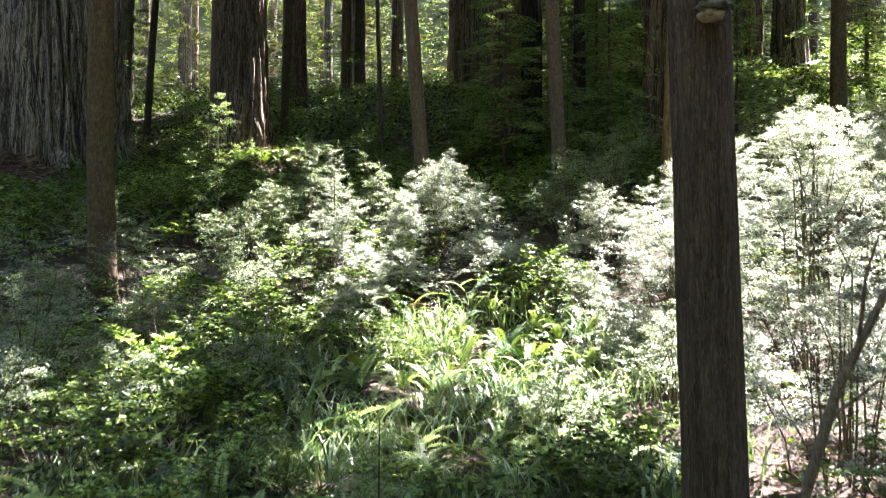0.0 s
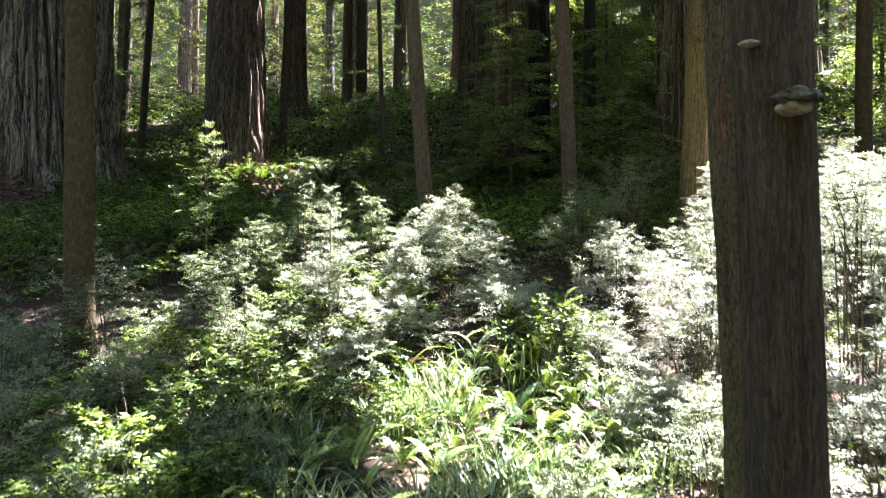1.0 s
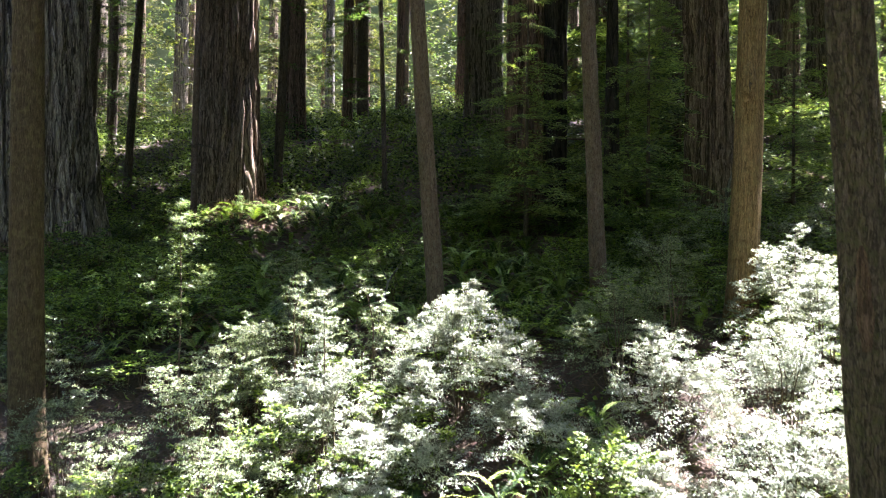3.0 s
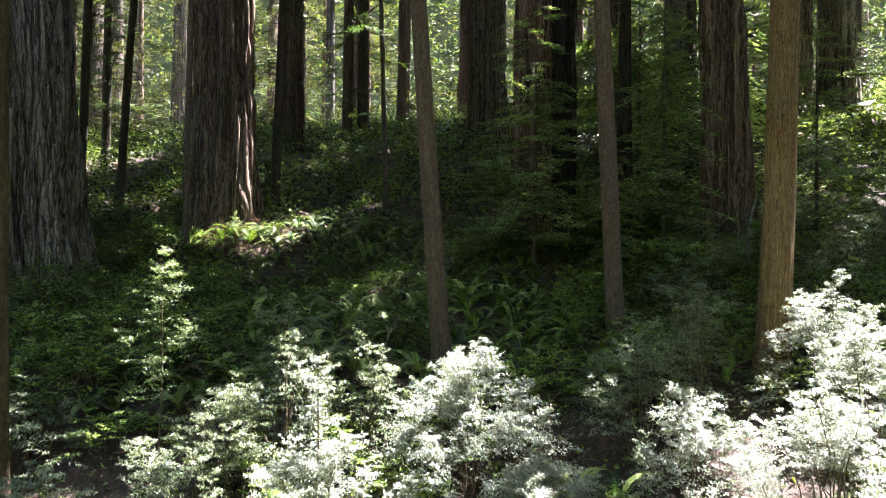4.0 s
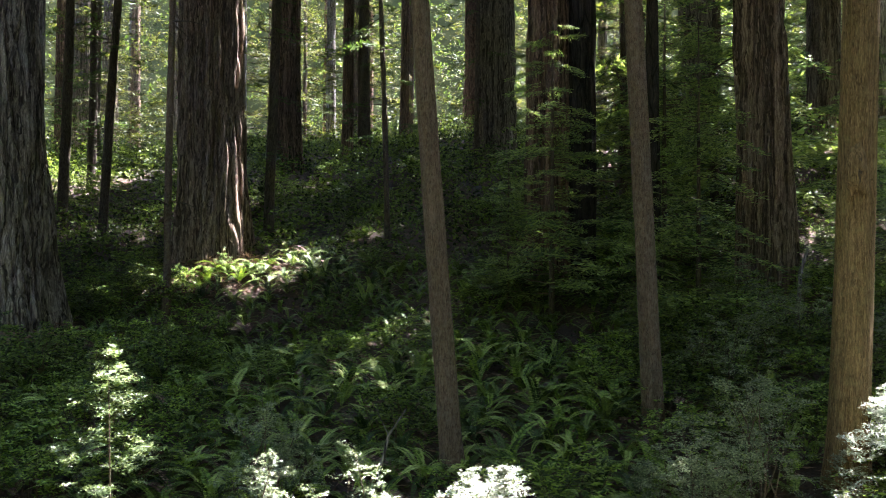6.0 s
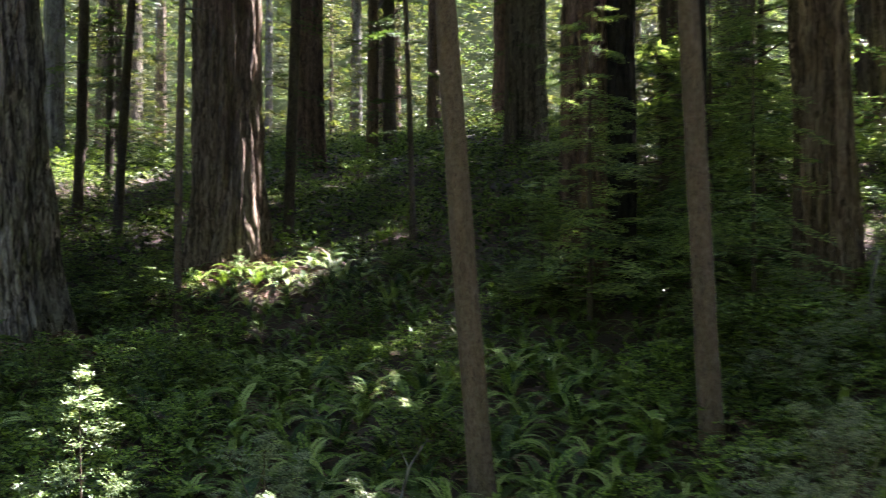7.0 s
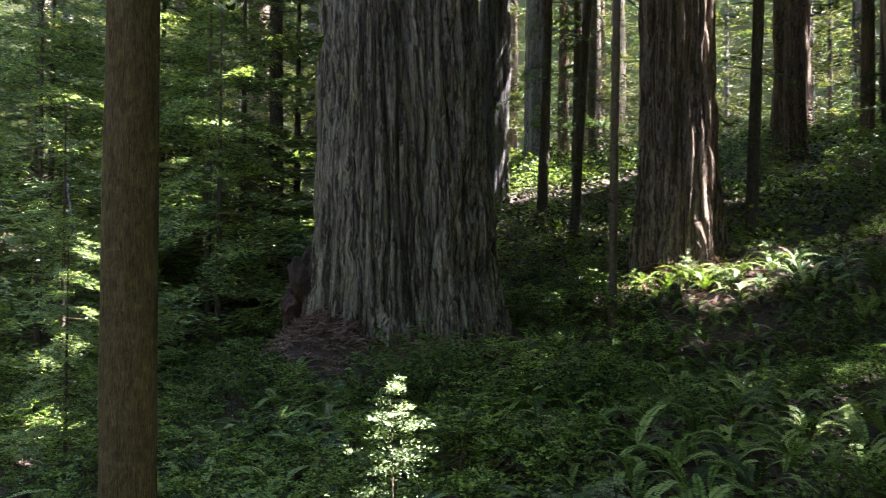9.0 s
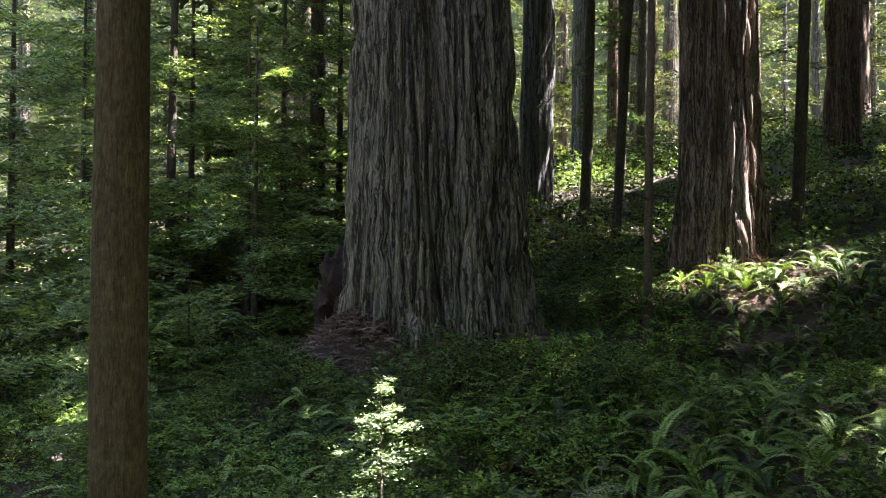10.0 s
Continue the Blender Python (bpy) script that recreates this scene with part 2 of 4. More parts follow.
def land(x, y):
    """The ground's height; takes numbers or arrays."""
    x, y = np.asarray(x, float), np.asarray(y, float)
    z = np.interp(y, PROFILE[:, 0], PROFILE[:, 1])
    near = np.clip((y - 12) / 16, 0, 1)
    z = z + 0.075 * near * 30 * np.tanh(x / 30)
    z = z + 0.16 * np.sin(0.55 * x + 1.3) * np.sin(0.47 * y + 0.4) + 0.07 * np.sin(1.3 * x + 0.8 * y) + 0.04 * np.sin(2.9 * x - 2.2 * y)
    for mx, my, r, h in MOUNDS:
        z = z + h * np.exp(-((x - mx) ** 2 + (y - my) ** 2) / r**2)
    return z


def ground_at(x, y):
    return float(land(x, y))


# ---- building blocks ----


def mesh_from(name, verts, faces, material=None, smooth=False):
    me = bpy.data.meshes.new(name)
    verts = np.asarray(verts, np.float32).reshape(-1, 3)
    faces = np.asarray(faces, np.int32)
    k = faces.shape[1]
    me.vertices.add(len(verts))
    me.vertices.foreach_set("co", verts.ravel())
    me.loops.add(faces.size)
    me.loops.foreach_set("vertex_index", faces.ravel())
    me.polygons.add(len(faces))
    me.polygons.foreach_set("loop_start", np.arange(0, faces.size, k, dtype=np.int32))
    me.polygons.foreach_set("use_smooth", np.full(len(faces), smooth))
    me.update(calc_edges=True)
    if material:
        me.materials.append(material)
    return me


def part(name, data, parent, label=""):
    """Links a mesh as one part under a thing or under a part."""
    ob = new(name, data)
    ob.parent = parent
    return tagged(ob, label)


def thing(name, where, label, category, group="", kind=""):
    ob = new(name)
    ob.empty_display_size = 0.2
    ob.location = where
    return tagged(ob, label, category, group, kind)


def join(pieces):
    """Joins (verts, faces) pairs whose faces have alike counts."""
    vs, fs, at = [], [], 0
    for v, f in pieces:
        vs.append(np.asarray(v, float).reshape(-1, 3))
        fs.append(np.asarray(f, int) + at)
        at += len(vs[-1])
    return np.concatenate(vs), np.concatenate(fs)


def tube(points, radii, sides=7):
    """A tapered tube along points, as (verts, quads)."""
    points = [Vector(p) for p in points]
    vs, fs = [], []
    for i, (p, r) in enumerate(zip(points, radii)):
        d = (points[min(i + 1, len(points) - 1)] - points[max(i - 1, 0)]).normalized()
        a = d.cross(Vector((0.31, 0.9, 0.2))).normalized()
        b = d.cross(a)
        for k in range(sides):
            w = 2 * math.pi * k / sides
            vs.append(p + (math.cos(w) * a + math.sin(w) * b) * float(r))
    for i in range(len(points) - 1):
        for k in range(sides):
            q = (k + 1) % sides
            fs.append((i * sides + k, i * sides + q, (i + 1) * sides + q, (i + 1) * sides + k))
    return np.array([tuple(v) for v in vs]), np.array(fs)


def leaves(at, along, side, length, width, fold=0.25):
    """Folded pointed leaves, two triangles each, in one go: arrays of bases, directions and side directions."""
    n = len(at)
    along = along / (np.linalg.norm(along, axis=1, keepdims=True) + 1e-9)
    side = side - along * (side * along).sum(1, keepdims=True)
    side = side / (np.linalg.norm(side, axis=1, keepdims=True) + 1e-9)
    up = np.cross(along, side)
    length, width = np.broadcast_to(length, n)[:, None], np.broadcast_to(width, n)[:, None]
    mid = at + along * length * 0.45
    v = np.stack([at, mid + side * width / 2 + up * width * fold, at + along * length, mid - side * width / 2 + up * width * fold], 1)
    base = 4 * np.arange(n)[:, None]
    f = np.concatenate([base + [0, 1, 2], base + [0, 2, 3]], 1).reshape(-1, 3)
    return v.reshape(-1, 3), f


def unit(v):
    return v / (np.linalg.norm(v, axis=-1, keepdims=True) + 1e-9)


def twig_leaves(rng, base, way, reach, count, size, flat=0.8, aspect=0.5, hang=0.0):
    """Twigs with leaves set alternately to both sides. base, way: arrays of twig starts and directions."""
    n = len(base)
    way = unit(way)
    s = unit(np.cross(way, [0, 0, 1]) + 1e-3)
    s = unit(s + (1 - flat) * rng.normal(0, 1, (n, 3)))
    t = (np.arange(count) + 0.5) / count
    sign = np.where(np.arange(count) % 2, 1.0, -1.0)
    at = base[:, None] + way[:, None] * (reach[:, None] * t)[..., None]
    at = at + rng.normal(0, 0.012, at.shape)
    at[..., 2] -= (reach[:, None] * t**2 * 0.18)
    along = way[:, None] * 0.55 + s[:, None] * sign[None, :, None] + rng.normal(0, 0.22, at.shape) - [0, 0, hang]
    side = np.cross(along, rng.normal(0, 0.35, at.shape) + [0, 0, 1])
    ln = size * rng.uniform(0.7, 1.2, (n, count)) * (1 - 0.35 * t)
    return leaves(at.reshape(-1, 3), along.reshape(-1, 3), side.reshape(-1, 3), ln.ravel(), ln.ravel() * aspect)


def sprays(rng, base, way, reach, twigs, count, size, flat=0.85, aspect=0.5, hang=0.45):
    """Flat leafy sprays: an axis with side twigs to both sides, leaves on each."""
    n = len(base)
    way = unit(way)
    s = unit(np.cross(way, [0, 0, 1]) + 1e-3 + 0.2 * rng.normal(0, 1, (n, 3)))
    t = (np.arange(twigs) + 0.6) / twigs
    sign = np.where(np.arange(twigs) % 2, 1.0, -1.0)
    at = base[:, None] + way[:, None] * (reach[:, None] * t)[..., None]
    at[..., 2] -= 0.22 * reach[:, None] * t**2
    d = way[:, None] * (0.6 + 0.5 * t[None, :, None]) + s[:, None] * sign[None, :, None] * (1.15 - 0.8 * t[None, :, None]) + rng.normal(0, 0.12, at.shape)
    ln = reach[:, None] * (0.62 - 0.35 * t) * rng.uniform(0.7, 1.15, (n, twigs))
    return twig_leaves(rng, at.reshape(-1, 3), d.reshape(-1, 3), ln.ravel(), count, size, flat, aspect, hang)


# ---- trunks ----


def trunk_mesh(name, height, radius, mat, seed=0, lean=(0, 0), bend=0.0, taper=0.35, flare=0.5, flare_height=1.2, furrow=0.07, spacing=0.28,
               sides=72, rows=90, lobes=0.05, top=True):
    """A standing trunk from -0.6 m to its top, with root flare, lobes and deep upright furrows. lean: metres per metre in x and y."""
    zs = np.concatenate([[-0.8], (np.linspace(0, 1, rows) ** 1.5) * height])
    th = np.linspace(0, 2 * math.pi, sides, endpoint=False)
    vs = np.zeros((len(zs), sides, 3))
    for i, z in enumerate(zs):
        r0 = radius * (1 - taper * max(z, 0) / height)
        fl = flare * math.exp(-max(z, 0) / flare_height)
        cx, cy = lean[0] * z + bend * math.sin(z * 0.35 + seed), lean[1] * z + bend * math.cos(z * 0.3 + seed)
        for k, w in enumerate(th):
            c, s = math.cos(w), math.sin(w)
            lob = noise.noise((c * 1.6 + seed, s * 1.6, z * 0.05)) * lobes * 2 + fl * (0.55 + 0.9 * noise.noise((c * 2.2 + seed, s * 2.2, 3.1)))
            r = r0 * (1 + lob)
            if furrow:
                u = radius / spacing
                n1 = noise.noise((c * u + seed * 3.1, s * u, z * 0.22 + seed))
                n2 = noise.noise((c * u * 2.3 - seed, s * u * 2.3, z * 0.6))
                r += furrow * (0.6 - 1.6 * math.exp(-((n1 / 0.13) ** 2)) - 0.8 * math.exp(-((n2 / 0.14) ** 2)) + 0.5 * n2)
            vs[i, k] = (cx + r * c, cy + r * s, z)
    a = np.arange(len(zs) - 1)[:, None] * sides
    k = np.arange(sides)[None]
    q = (k + 1) % sides
    f = np.stack([a + k, a + q, a + sides + q, a + sides + k], -1).reshape(-1, 4)
    return mesh_from(name, vs.reshape(-1, 3), f, mat, True)


def bough(rng, length, twigs, size, count, droop=0.25, width=0.5):
    """A flat conifer bough along +x: leaf verts and triangles, and its wood as a tube."""
    t = rng.uniform(0.12, 1, twigs)
    sign = np.where(rng.random(twigs) < 0.5, 1.0, -1.0)
    base = np.stack([t * length, 0 * t, -droop * length * t**2], 1)
    way = np.stack([0.75 + 0 * t, sign * (0.9 + 0.3 * rng.random(twigs)), rng.normal(-0.15, 0.15, twigs)], 1)
    reach = width * length * (1.05 - 0.8 * t) * rng.uniform(0.6, 1.1, twigs)
    v, f = twig_leaves(rng, base, way, reach, count, size, 0.9, 0.32)
    ts = np.linspace(0, 1, 4)
    wood = tube([(x * length, 0, -droop * length * x * x) for x in ts], [0.008 * length * (1.08 - x) for x in ts], 4)
    return (v, f), wood


def turned(v, yaw, pitch, scale, where):
    c, s = math.cos(pitch), math.sin(pitch)
    m1 = np.array([[c, 0, -s], [0, 1, 0], [s, 0, c]])
    c, s = math.cos(yaw), math.sin(yaw)
    m2 = np.array([[c, -s, 0], [s, c, 0], [0, 0, 1]])
    return (np.asarray(v) * scale) @ (m2 @ m1).T + np.asarray(where)


def boughs(seed, low, high, reach, number, twigs=60, size=0.16, count=9, rise=0.15, lean=(0, 0), keep=None):
    """A crown of boughs round a stem from low to high; returns the leaf mesh data and the wood's."""
    rng = np.random.default_rng(seed)
    kinds = [bough(rng, 1.0, twigs, size, count, rng.uniform(0.1, 0.35)) for _ in range(4)]
    lv, wd = [], []
    for i in range(number):
        h = rng.uniform(0, 1)
        z = low + (high - low) * h
        ln = reach * (1.1 - 0.75 * h) * rng.uniform(0.55, 1.1)
        yaw = rng.uniform(0, 2 * math.pi)
        where = (lean[0] * z, lean[1] * z, z)
        tip = (where[0] + 0.6 * ln * math.cos(yaw), where[1] + 0.6 * ln * math.sin(yaw), z)
        (v, f), (wv, wf) = kinds[rng.integers(4)]
        pitch = rise + rng.normal(0, 0.15)
        lv.append((turned(v, yaw, pitch, ln, where), f))
        if not keep or keep(*tip) and keep(*where) and keep(*[2 * b - a for a, b in zip(where, tip)]):
            wd.append((turned(wv, yaw, pitch, ln, where), wf))
    return lv, wd


# ---- the ground ----
u = np.linspace(-1, 1, 221)
gx = 45 * u + 355 * u**5
gy = 20 + 45 * u + 355 * u**5
GX, GY = np.meshgrid(gx, gy)
gv = np.stack([GX, GY, land(GX, GY)], -1).reshape(-1, 3)
gi = np.arange(220)[:, None] * 221 + np.arange(220)[None]
ground = new("ground", mesh_from("ground", gv, np.stack([gi, gi + 1, gi + 222, gi + 221], -1).reshape(-1, 4), SOIL, True))
tagged(ground, "sloping forest floor of dark soil and litter", "ground", kind="structure")

# ---- trees ----
# Holes cut in the unseen crowns for chosen sun patches: middle, height, half widths.
GAPS = [(-0.8, 16.0, 3.5, 2.2, 1.8), (-1.9, 15.9, 4.7, 1.2, 1.0), (0.0, 17.0, 4.7, 1.5, 1.2), (5.3, 13.3, 3.4, 3.9, 4.3), (0.9, 13.2, 1.6, 2.0, 1.5),
        (-4.5, 17.6, 5.4, 1.1, 0.9), (-6.3, 34.0, 7.2, 1.45, 0.95), (5.7, 18.6, 5.8, 1.2, 1.0), (-3.0, 13.8, 1.6, 1.1, 0.8), (-3.7, 12.4, 2.0, 0.5, 0.5), (-3.2, 10.6, 1.8, 0.75, 0.6), (2.1, 17.8, 5.0, 0.7, 0.45), (3.1, 17.4, 4.9, 0.8, 0.5), (1.4, 17.3, 4.2, 0.3, 0.25), (-4.8, 14.8, 2.5, 0.75, 0.55), (-6.7, 17.7, 3.9, 0.6, 0.4), (-3.7, 16.3, 3.9, 0.8, 0.5), (-4.4, 15.7, 3.3, 0.4, 0.35), (-2.8, 15.2, 3.2, 0.5, 0.4),
        (-2.0, 17.4, 4.7, 1.6, 0.55), (-10.6, 22.6, 4.4, 0.3, 0.3), (-7.2, 34.5, 8.6, 0.75, 0.5), (-7.1, 34.6, 10.4, 0.6, 0.45), (-7.0, 34.7, 12.6, 0.5, 0.4), (-9.7, 32.9, 6.5, 0.7, 0.4), (-8.3, 32.9, 6.3, 0.7, 0.4), (-4.9, 34.8, 7.2, 0.8, 0.35), (6.2, 24.2, 6.7, 0.3, 0.2), (7.8, 23.4, 6.5, 0.35, 0.25), (9.4, 25.5, 7.0, 0.6, 0.4),
        (-2.9, 18.35, 5.8, 0.4, 0.22), (-20.0, 28.0, 9.5, 1.0, 0.9), (-23.0, 27.0, 8.5, 0.6, 0.5), (-16.3, 22.4, 6.3, 0.9, 0.6), (-14.3, 21.2, 5.2, 0.7, 0.6), (-10.0, 33.0, 7.5, 0.3, 0.9), (-6.0, 16.1, 2.7, 0.22, 0.25), (23.0, 51.0, 13.0, 4.0, 4.5), (-19.8, 20.2, 6.5, 1.3, 1.0), (-22.0, 24.5, 8.0, 1.3, 1.0), (-26.0, 28.5, 8.5, 1.3, 1.0)]


def sunlit(p):
    """For an array of places: whether one lies between the sun and a gap's patch."""
    hit = np.zeros(len(p), bool)
    s = np.array(TO_SUN)
    for cx, cy, cz, rx, ry in GAPS:
        q = p - s * ((p[:, 2:3] - cz) / s[2])
        hit |= ((q[:, 0] - cx) / rx) ** 2 + ((q[:, 1] - cy) / ry) ** 2 < 1
    return hit


def crown(t, seed, low, high, reach, number, twigs, size, count, mat, lean=(0, 0), rise=0.1, gaps=True):
    """Boughs of a tree as a leafy part and a woody part."""
    at = np.array(t.location)
    clear = (lambda *tip: not sunlit(np.array([tip]) + at)[0]) if gaps else None
    lv, wd = boughs(seed, low, high, reach, number, twigs, size, count, rise, lean, clear)
    v, f = join(lv)
    if gaps:
        c = v.reshape(-1, 4, 3).mean(1) + np.array(t.location)
        keep = ~sunlit(c)
        v = v.reshape(-1, 4, 3)[keep].reshape(-1, 3)
        f = f[: 2 * keep.sum()]
    part("crown", mesh_from("crown", v, f, mat), t, "green needled boughs")
    if not wd:
        return
    wv, wf = join(wd)
    tagged(part("branch_wood", mesh_from("branch_wood", wv, wf, TWIG, True), t, "bare brown branch wood"), kind="stuff")


# x, y, height at which they hold, radius, lean, material, label, furrows, crown
BIG = [
    (-12.25, 28.36, 7, 1.88, -0.06, BARK_GREY, "giant grey redwood with deep-furrowed bark and flared base", 1.0, 8.5),
    (-8.09, 35.4, 9, 1.06, -0.02, BARK_BROWN, "large brown redwood, its foot touched by sun", 0.8, 5),
    (7.2, 28.9, 9, 0.62, -0.035, BARK_BROWN, "reddish redwood with upright fibrous bark", 0.7, 9),
    (2.18, 31.74, 9, 0.6, 0.0, BARK_RED, "reddish brown redwood behind dark conifer boughs", 0.7, 6),
    (1.51, 48.03, 12, 0.86, 0.0, BARK_GREY, "grey redwood trunk high up the slope", 0.7, 6),
    (3.12, 31.6, 9, 0.37, 0.0, BARK_CHAR, "fire-charred black redwood trunk", 0.7, 4),
    (12.19, 52.87, 14, 0.87, -0.012, BARK_GREY, "grey redwood trunk high up the slope", 0.7, 7),
    (19.9, 50.8, 12, 0.92, -0.015, BARK_GREY, "grey redwood trunk among smaller trees", 0.7, 7),
    (-8.23, 48.75, 14, 0.6, 0.0, BARK_RED, "reddish redwood trunk high up the slope", 0.7, 5),
    (16.2, 47.0, 12, 0.7, 0.0, BARK_BROWN, "brown redwood trunk in deep shade", 0.7, 7),
    (29.0, 61.0, 16, 1.15, 0.0, BARK_GREY, "grey redwood trunk above bright shrubs", 0.7, 7),
    (-11.5, 66.0, 17, 0.6, 0.0, BARK_BROWN, "brown redwood trunk far up the slope", 0.6, 8),
    (-20.4, 45.9, 14, 0.72, 0.012, BARK_PALE, "pale grey redwood trunk catching light", 0.7, 5),
    (-23.7, 56.0, 16, 0.55, 0.0, BARK_PALE, "pale grey redwood trunk catching light", 0.7, 5),
    (-32.4, 43.0, 14, 0.45, 0.0, BARK_PALE, "pale grey trunk behind green boughs", 0.7, 5),
    # Added out of view: their crowns keep the sun off the slope.
    (30.0, 32.0, 12, 0.9, 0.0, BARK_BROWN, "unseen brown redwood added for shade beyond the slope's shoulder", 0.6, 8),
    (25.0, 27.5, 12, 0.8, 0.0, BARK_RED, "unseen reddish redwood added for shade beyond the slope's shoulder", 0.6, 8),
    (34.0, 24.0, 12, 0.9, 0.0, BARK_GREY, "unseen grey redwood added for shade beyond the slope's shoulder", 0.6, 8),
    (6.5, 41.5, 12, 0.5, 0.0, BARK_BROWN, "brown redwood trunk behind dark boughs", 0.6, 6),
    # Added for their crowns, which lie above the view and shade the hillside.
    (5.0, 58.0, 15, 0.7, 0.0, BARK_BROWN, "brown redwood trunk far up the slope", 0.6, 8),
    (14.5, 63.0, 16, 0.8, 0.0, BARK_GREY, "grey redwood trunk far up the slope", 0.6, 8),
    (1.0, 67.0, 17, 0.7, 0.0, BARK_RED, "reddish redwood trunk far up the slope", 0.6, 8),
    # Added beside the view so their wide crowns shade the slope's right.
    (20.5, 36.0, 11, 0.5, 0.0, BARK_GREY, "unseen wide-crowned grey redwood added for shade beside the slope", 0.6, 9),
    (18.5, 30.5, 10, 0.5, 0.0, BARK_BROWN, "unseen wide-crowned brown redwood added for shade beside the slope", 0.6, 9),
    # Added where the giant hides them; their crowns shade the left side.
    (-19.7, 37.8, 11, 0.6, 0.0, BARK_GREY, "grey redwood added for shade, hidden by the giant", 0.6, 8),
    (-16.6, 33.6, 10, 0.5, 0.0, BARK_BROWN, "brown redwood added for shade, hidden by the giant", 0.6, 7.5),
    (-23.5, 42.0, 12, 0.6, 0.0, BARK_RED, "reddish redwood added for shade, hidden by the giant", 0.6, 8),
    # From here on: unseen redwoods added to close the place on all sides.
    (9.6, 9.6, 6, 0.5, 0.0, BARK_BROWN, "unseen brown redwood added beside the bright shrubs", 0.6, 6.5),
    (15.0, 16.0, 8, 0.55, 0.0, BARK_RED, "unseen reddish redwood added beside the bright shrubs", 0.6, 6.5),
    (-30.0, 12.0, 8, 0.9, 0.0, BARK_GREY, "grey redwood down the slope", 0.6, 7),
    (-16.0, -14.0, 8, 0.9, 0.0, BARK_BROWN, "brown redwood down the slope", 0.6, 7),
    (9.0, -16.0, 8, 0.8, 0.0, BARK_GREY, "grey redwood down the slope", 0.6, 7),
    (22.0, -4.0, 8, 0.9, 0.0, BARK_RED, "reddish redwood down the slope", 0.6, 7),
    (21.0, 12.0, 8, 0.8, 0.0, BARK_GREY, "grey redwood beside bright shrubs", 0.6, 7),
]
SMALL = [
    (-0.645, 20.45, 7.1, 0.17, -0.072, BARK_SMALL, "slender brown conifer leaning slightly, scaly bark"),
    (2.76, 21.8, 7.16, 0.175, -0.059, BARK_SMALL, "slender brown conifer leaning slightly, scaly bark"),
    (5.13, 19.55, 7.13, 0.272, 0.034, BARK_GOLD, "tan conifer trunk with smooth flaky bark"),
    (-6.285, 16.22, 7.12, 0.252, -0.02, BARK_TAN, "tan brown conifer trunk among shrubs"),
    (1.7, 5.7, 2.66, 0.21, -0.044, BARK_NEAR, "dark brown conifer trunk with a bracket fungus"),
    (2.66, 9.74, 4.74, 0.178, -0.049, BARK_MOSS, "brown conifer trunk with a peeled scar"),
    (-8.0, 30.7, 8, 0.1, 0.0, BARK_SMALL, "thin grey-brown young conifer"),
    (-15.9, 42.2, 11, 0.21, 0.03, BARK_DARK, "thin dark conifer among others"),
    (-13.2, 39.7, 10.5, 0.17, 0.06, BARK_DARK, "thin dark conifer among others"),
    (-6.85, 38.4, 11, 0.19, 0.02, BARK_DARK, "thin dark conifer beside a redwood"),
    (-2.75, 37.5, 10, 0.1, -0.03, BARK_DARK, "thin dark conifer among ferns"),
    (4.41, 28.68, 9, 0.26, 0.0, BARK_CHAR, "dark broken snag with a hollow"),
    (10.62, 23.77, 8, 0.22, 0.0, BARK_TAN, "tan conifer trunk above bright shrubs"),
    (-5.72, 51.3, 14, 0.3, 0.01, BARK_RED, "reddish brown trunk high up the slope"),
    (-4.86, 51.4, 14, 0.33, -0.01, BARK_DARK, "dark brown trunk high up the slope"),
    (-3.43, 61.3, 17, 0.3, 0.0, BARK_RED, "reddish brown trunk high up the slope"),
    (-9.98, 76.2, 20, 0.42, 0.0, BARK_PALE, "pale straight trunk far up the slope"),
    (0.64, 46.5, 12, 0.11, 0.0, BARK_DARK, "thin dark pole of a young conifer"),
    (-22.5, 34.3, 11, 0.3, 0.0, BARK_DARK, "dark slim conifer with dead lower boughs"),
    (-24.9, 29.9, 11, 0.16, 0.0, BARK_DARK, "dark slim conifer with dead lower boughs"),
    (25.9, 62.0, 15, 0.36, 0.0, BARK_DARK, "thin dark conifer far up the slope"),
    (27.8, 60.0, 15, 0.2, 0.0, BARK_DARK, "thin dark conifer far up the slope"),
    (-21.0, 58.0, 15, 0.25, 0.0, BARK_DARK, "thin dark conifer far up the slope"),
    (-16.5, 46.4, 12, 0.2, 0.0, BARK_DARK, "thin dark conifer among others"),
]
for i, (x, y, hold, r, lx, mat, label, fur, reach) in enumerate(BIG):
    g = ground_at(x, y)
    x -= lx * (hold - g)
    t = thing("redwood_tree", (x, y, ground_at(x, y)), label, "tree", "redwoods")
    part("trunk", trunk_mesh("trunk", 50 if i < 14 else 45, r, mat, seed=1.7 * i + 0.5, lean=(lx, 0), taper=0.5, flare=0.42 if i == 0 else 0.34, flare_height=2.3 if i == 0 else 1.5, furrow=0.15 * fur * min(1, r + 0.15),
                             spacing=0.33 if r > 0.9 else 0.24, sides=420 if i == 0 else 250 if i == 1 else 110 if i < 4 else 48, rows=190 if i < 2 else 70), t)
    # Crowns above the view, thickened per tree to shade the ground below.
    dense = 230 if i == 0 else 160 if reach >= 9 else 110
    crown(t, 500 + i, 20, 46, reach, dense, 13, 0.17, 5, NEEDLE, (lx, 0))
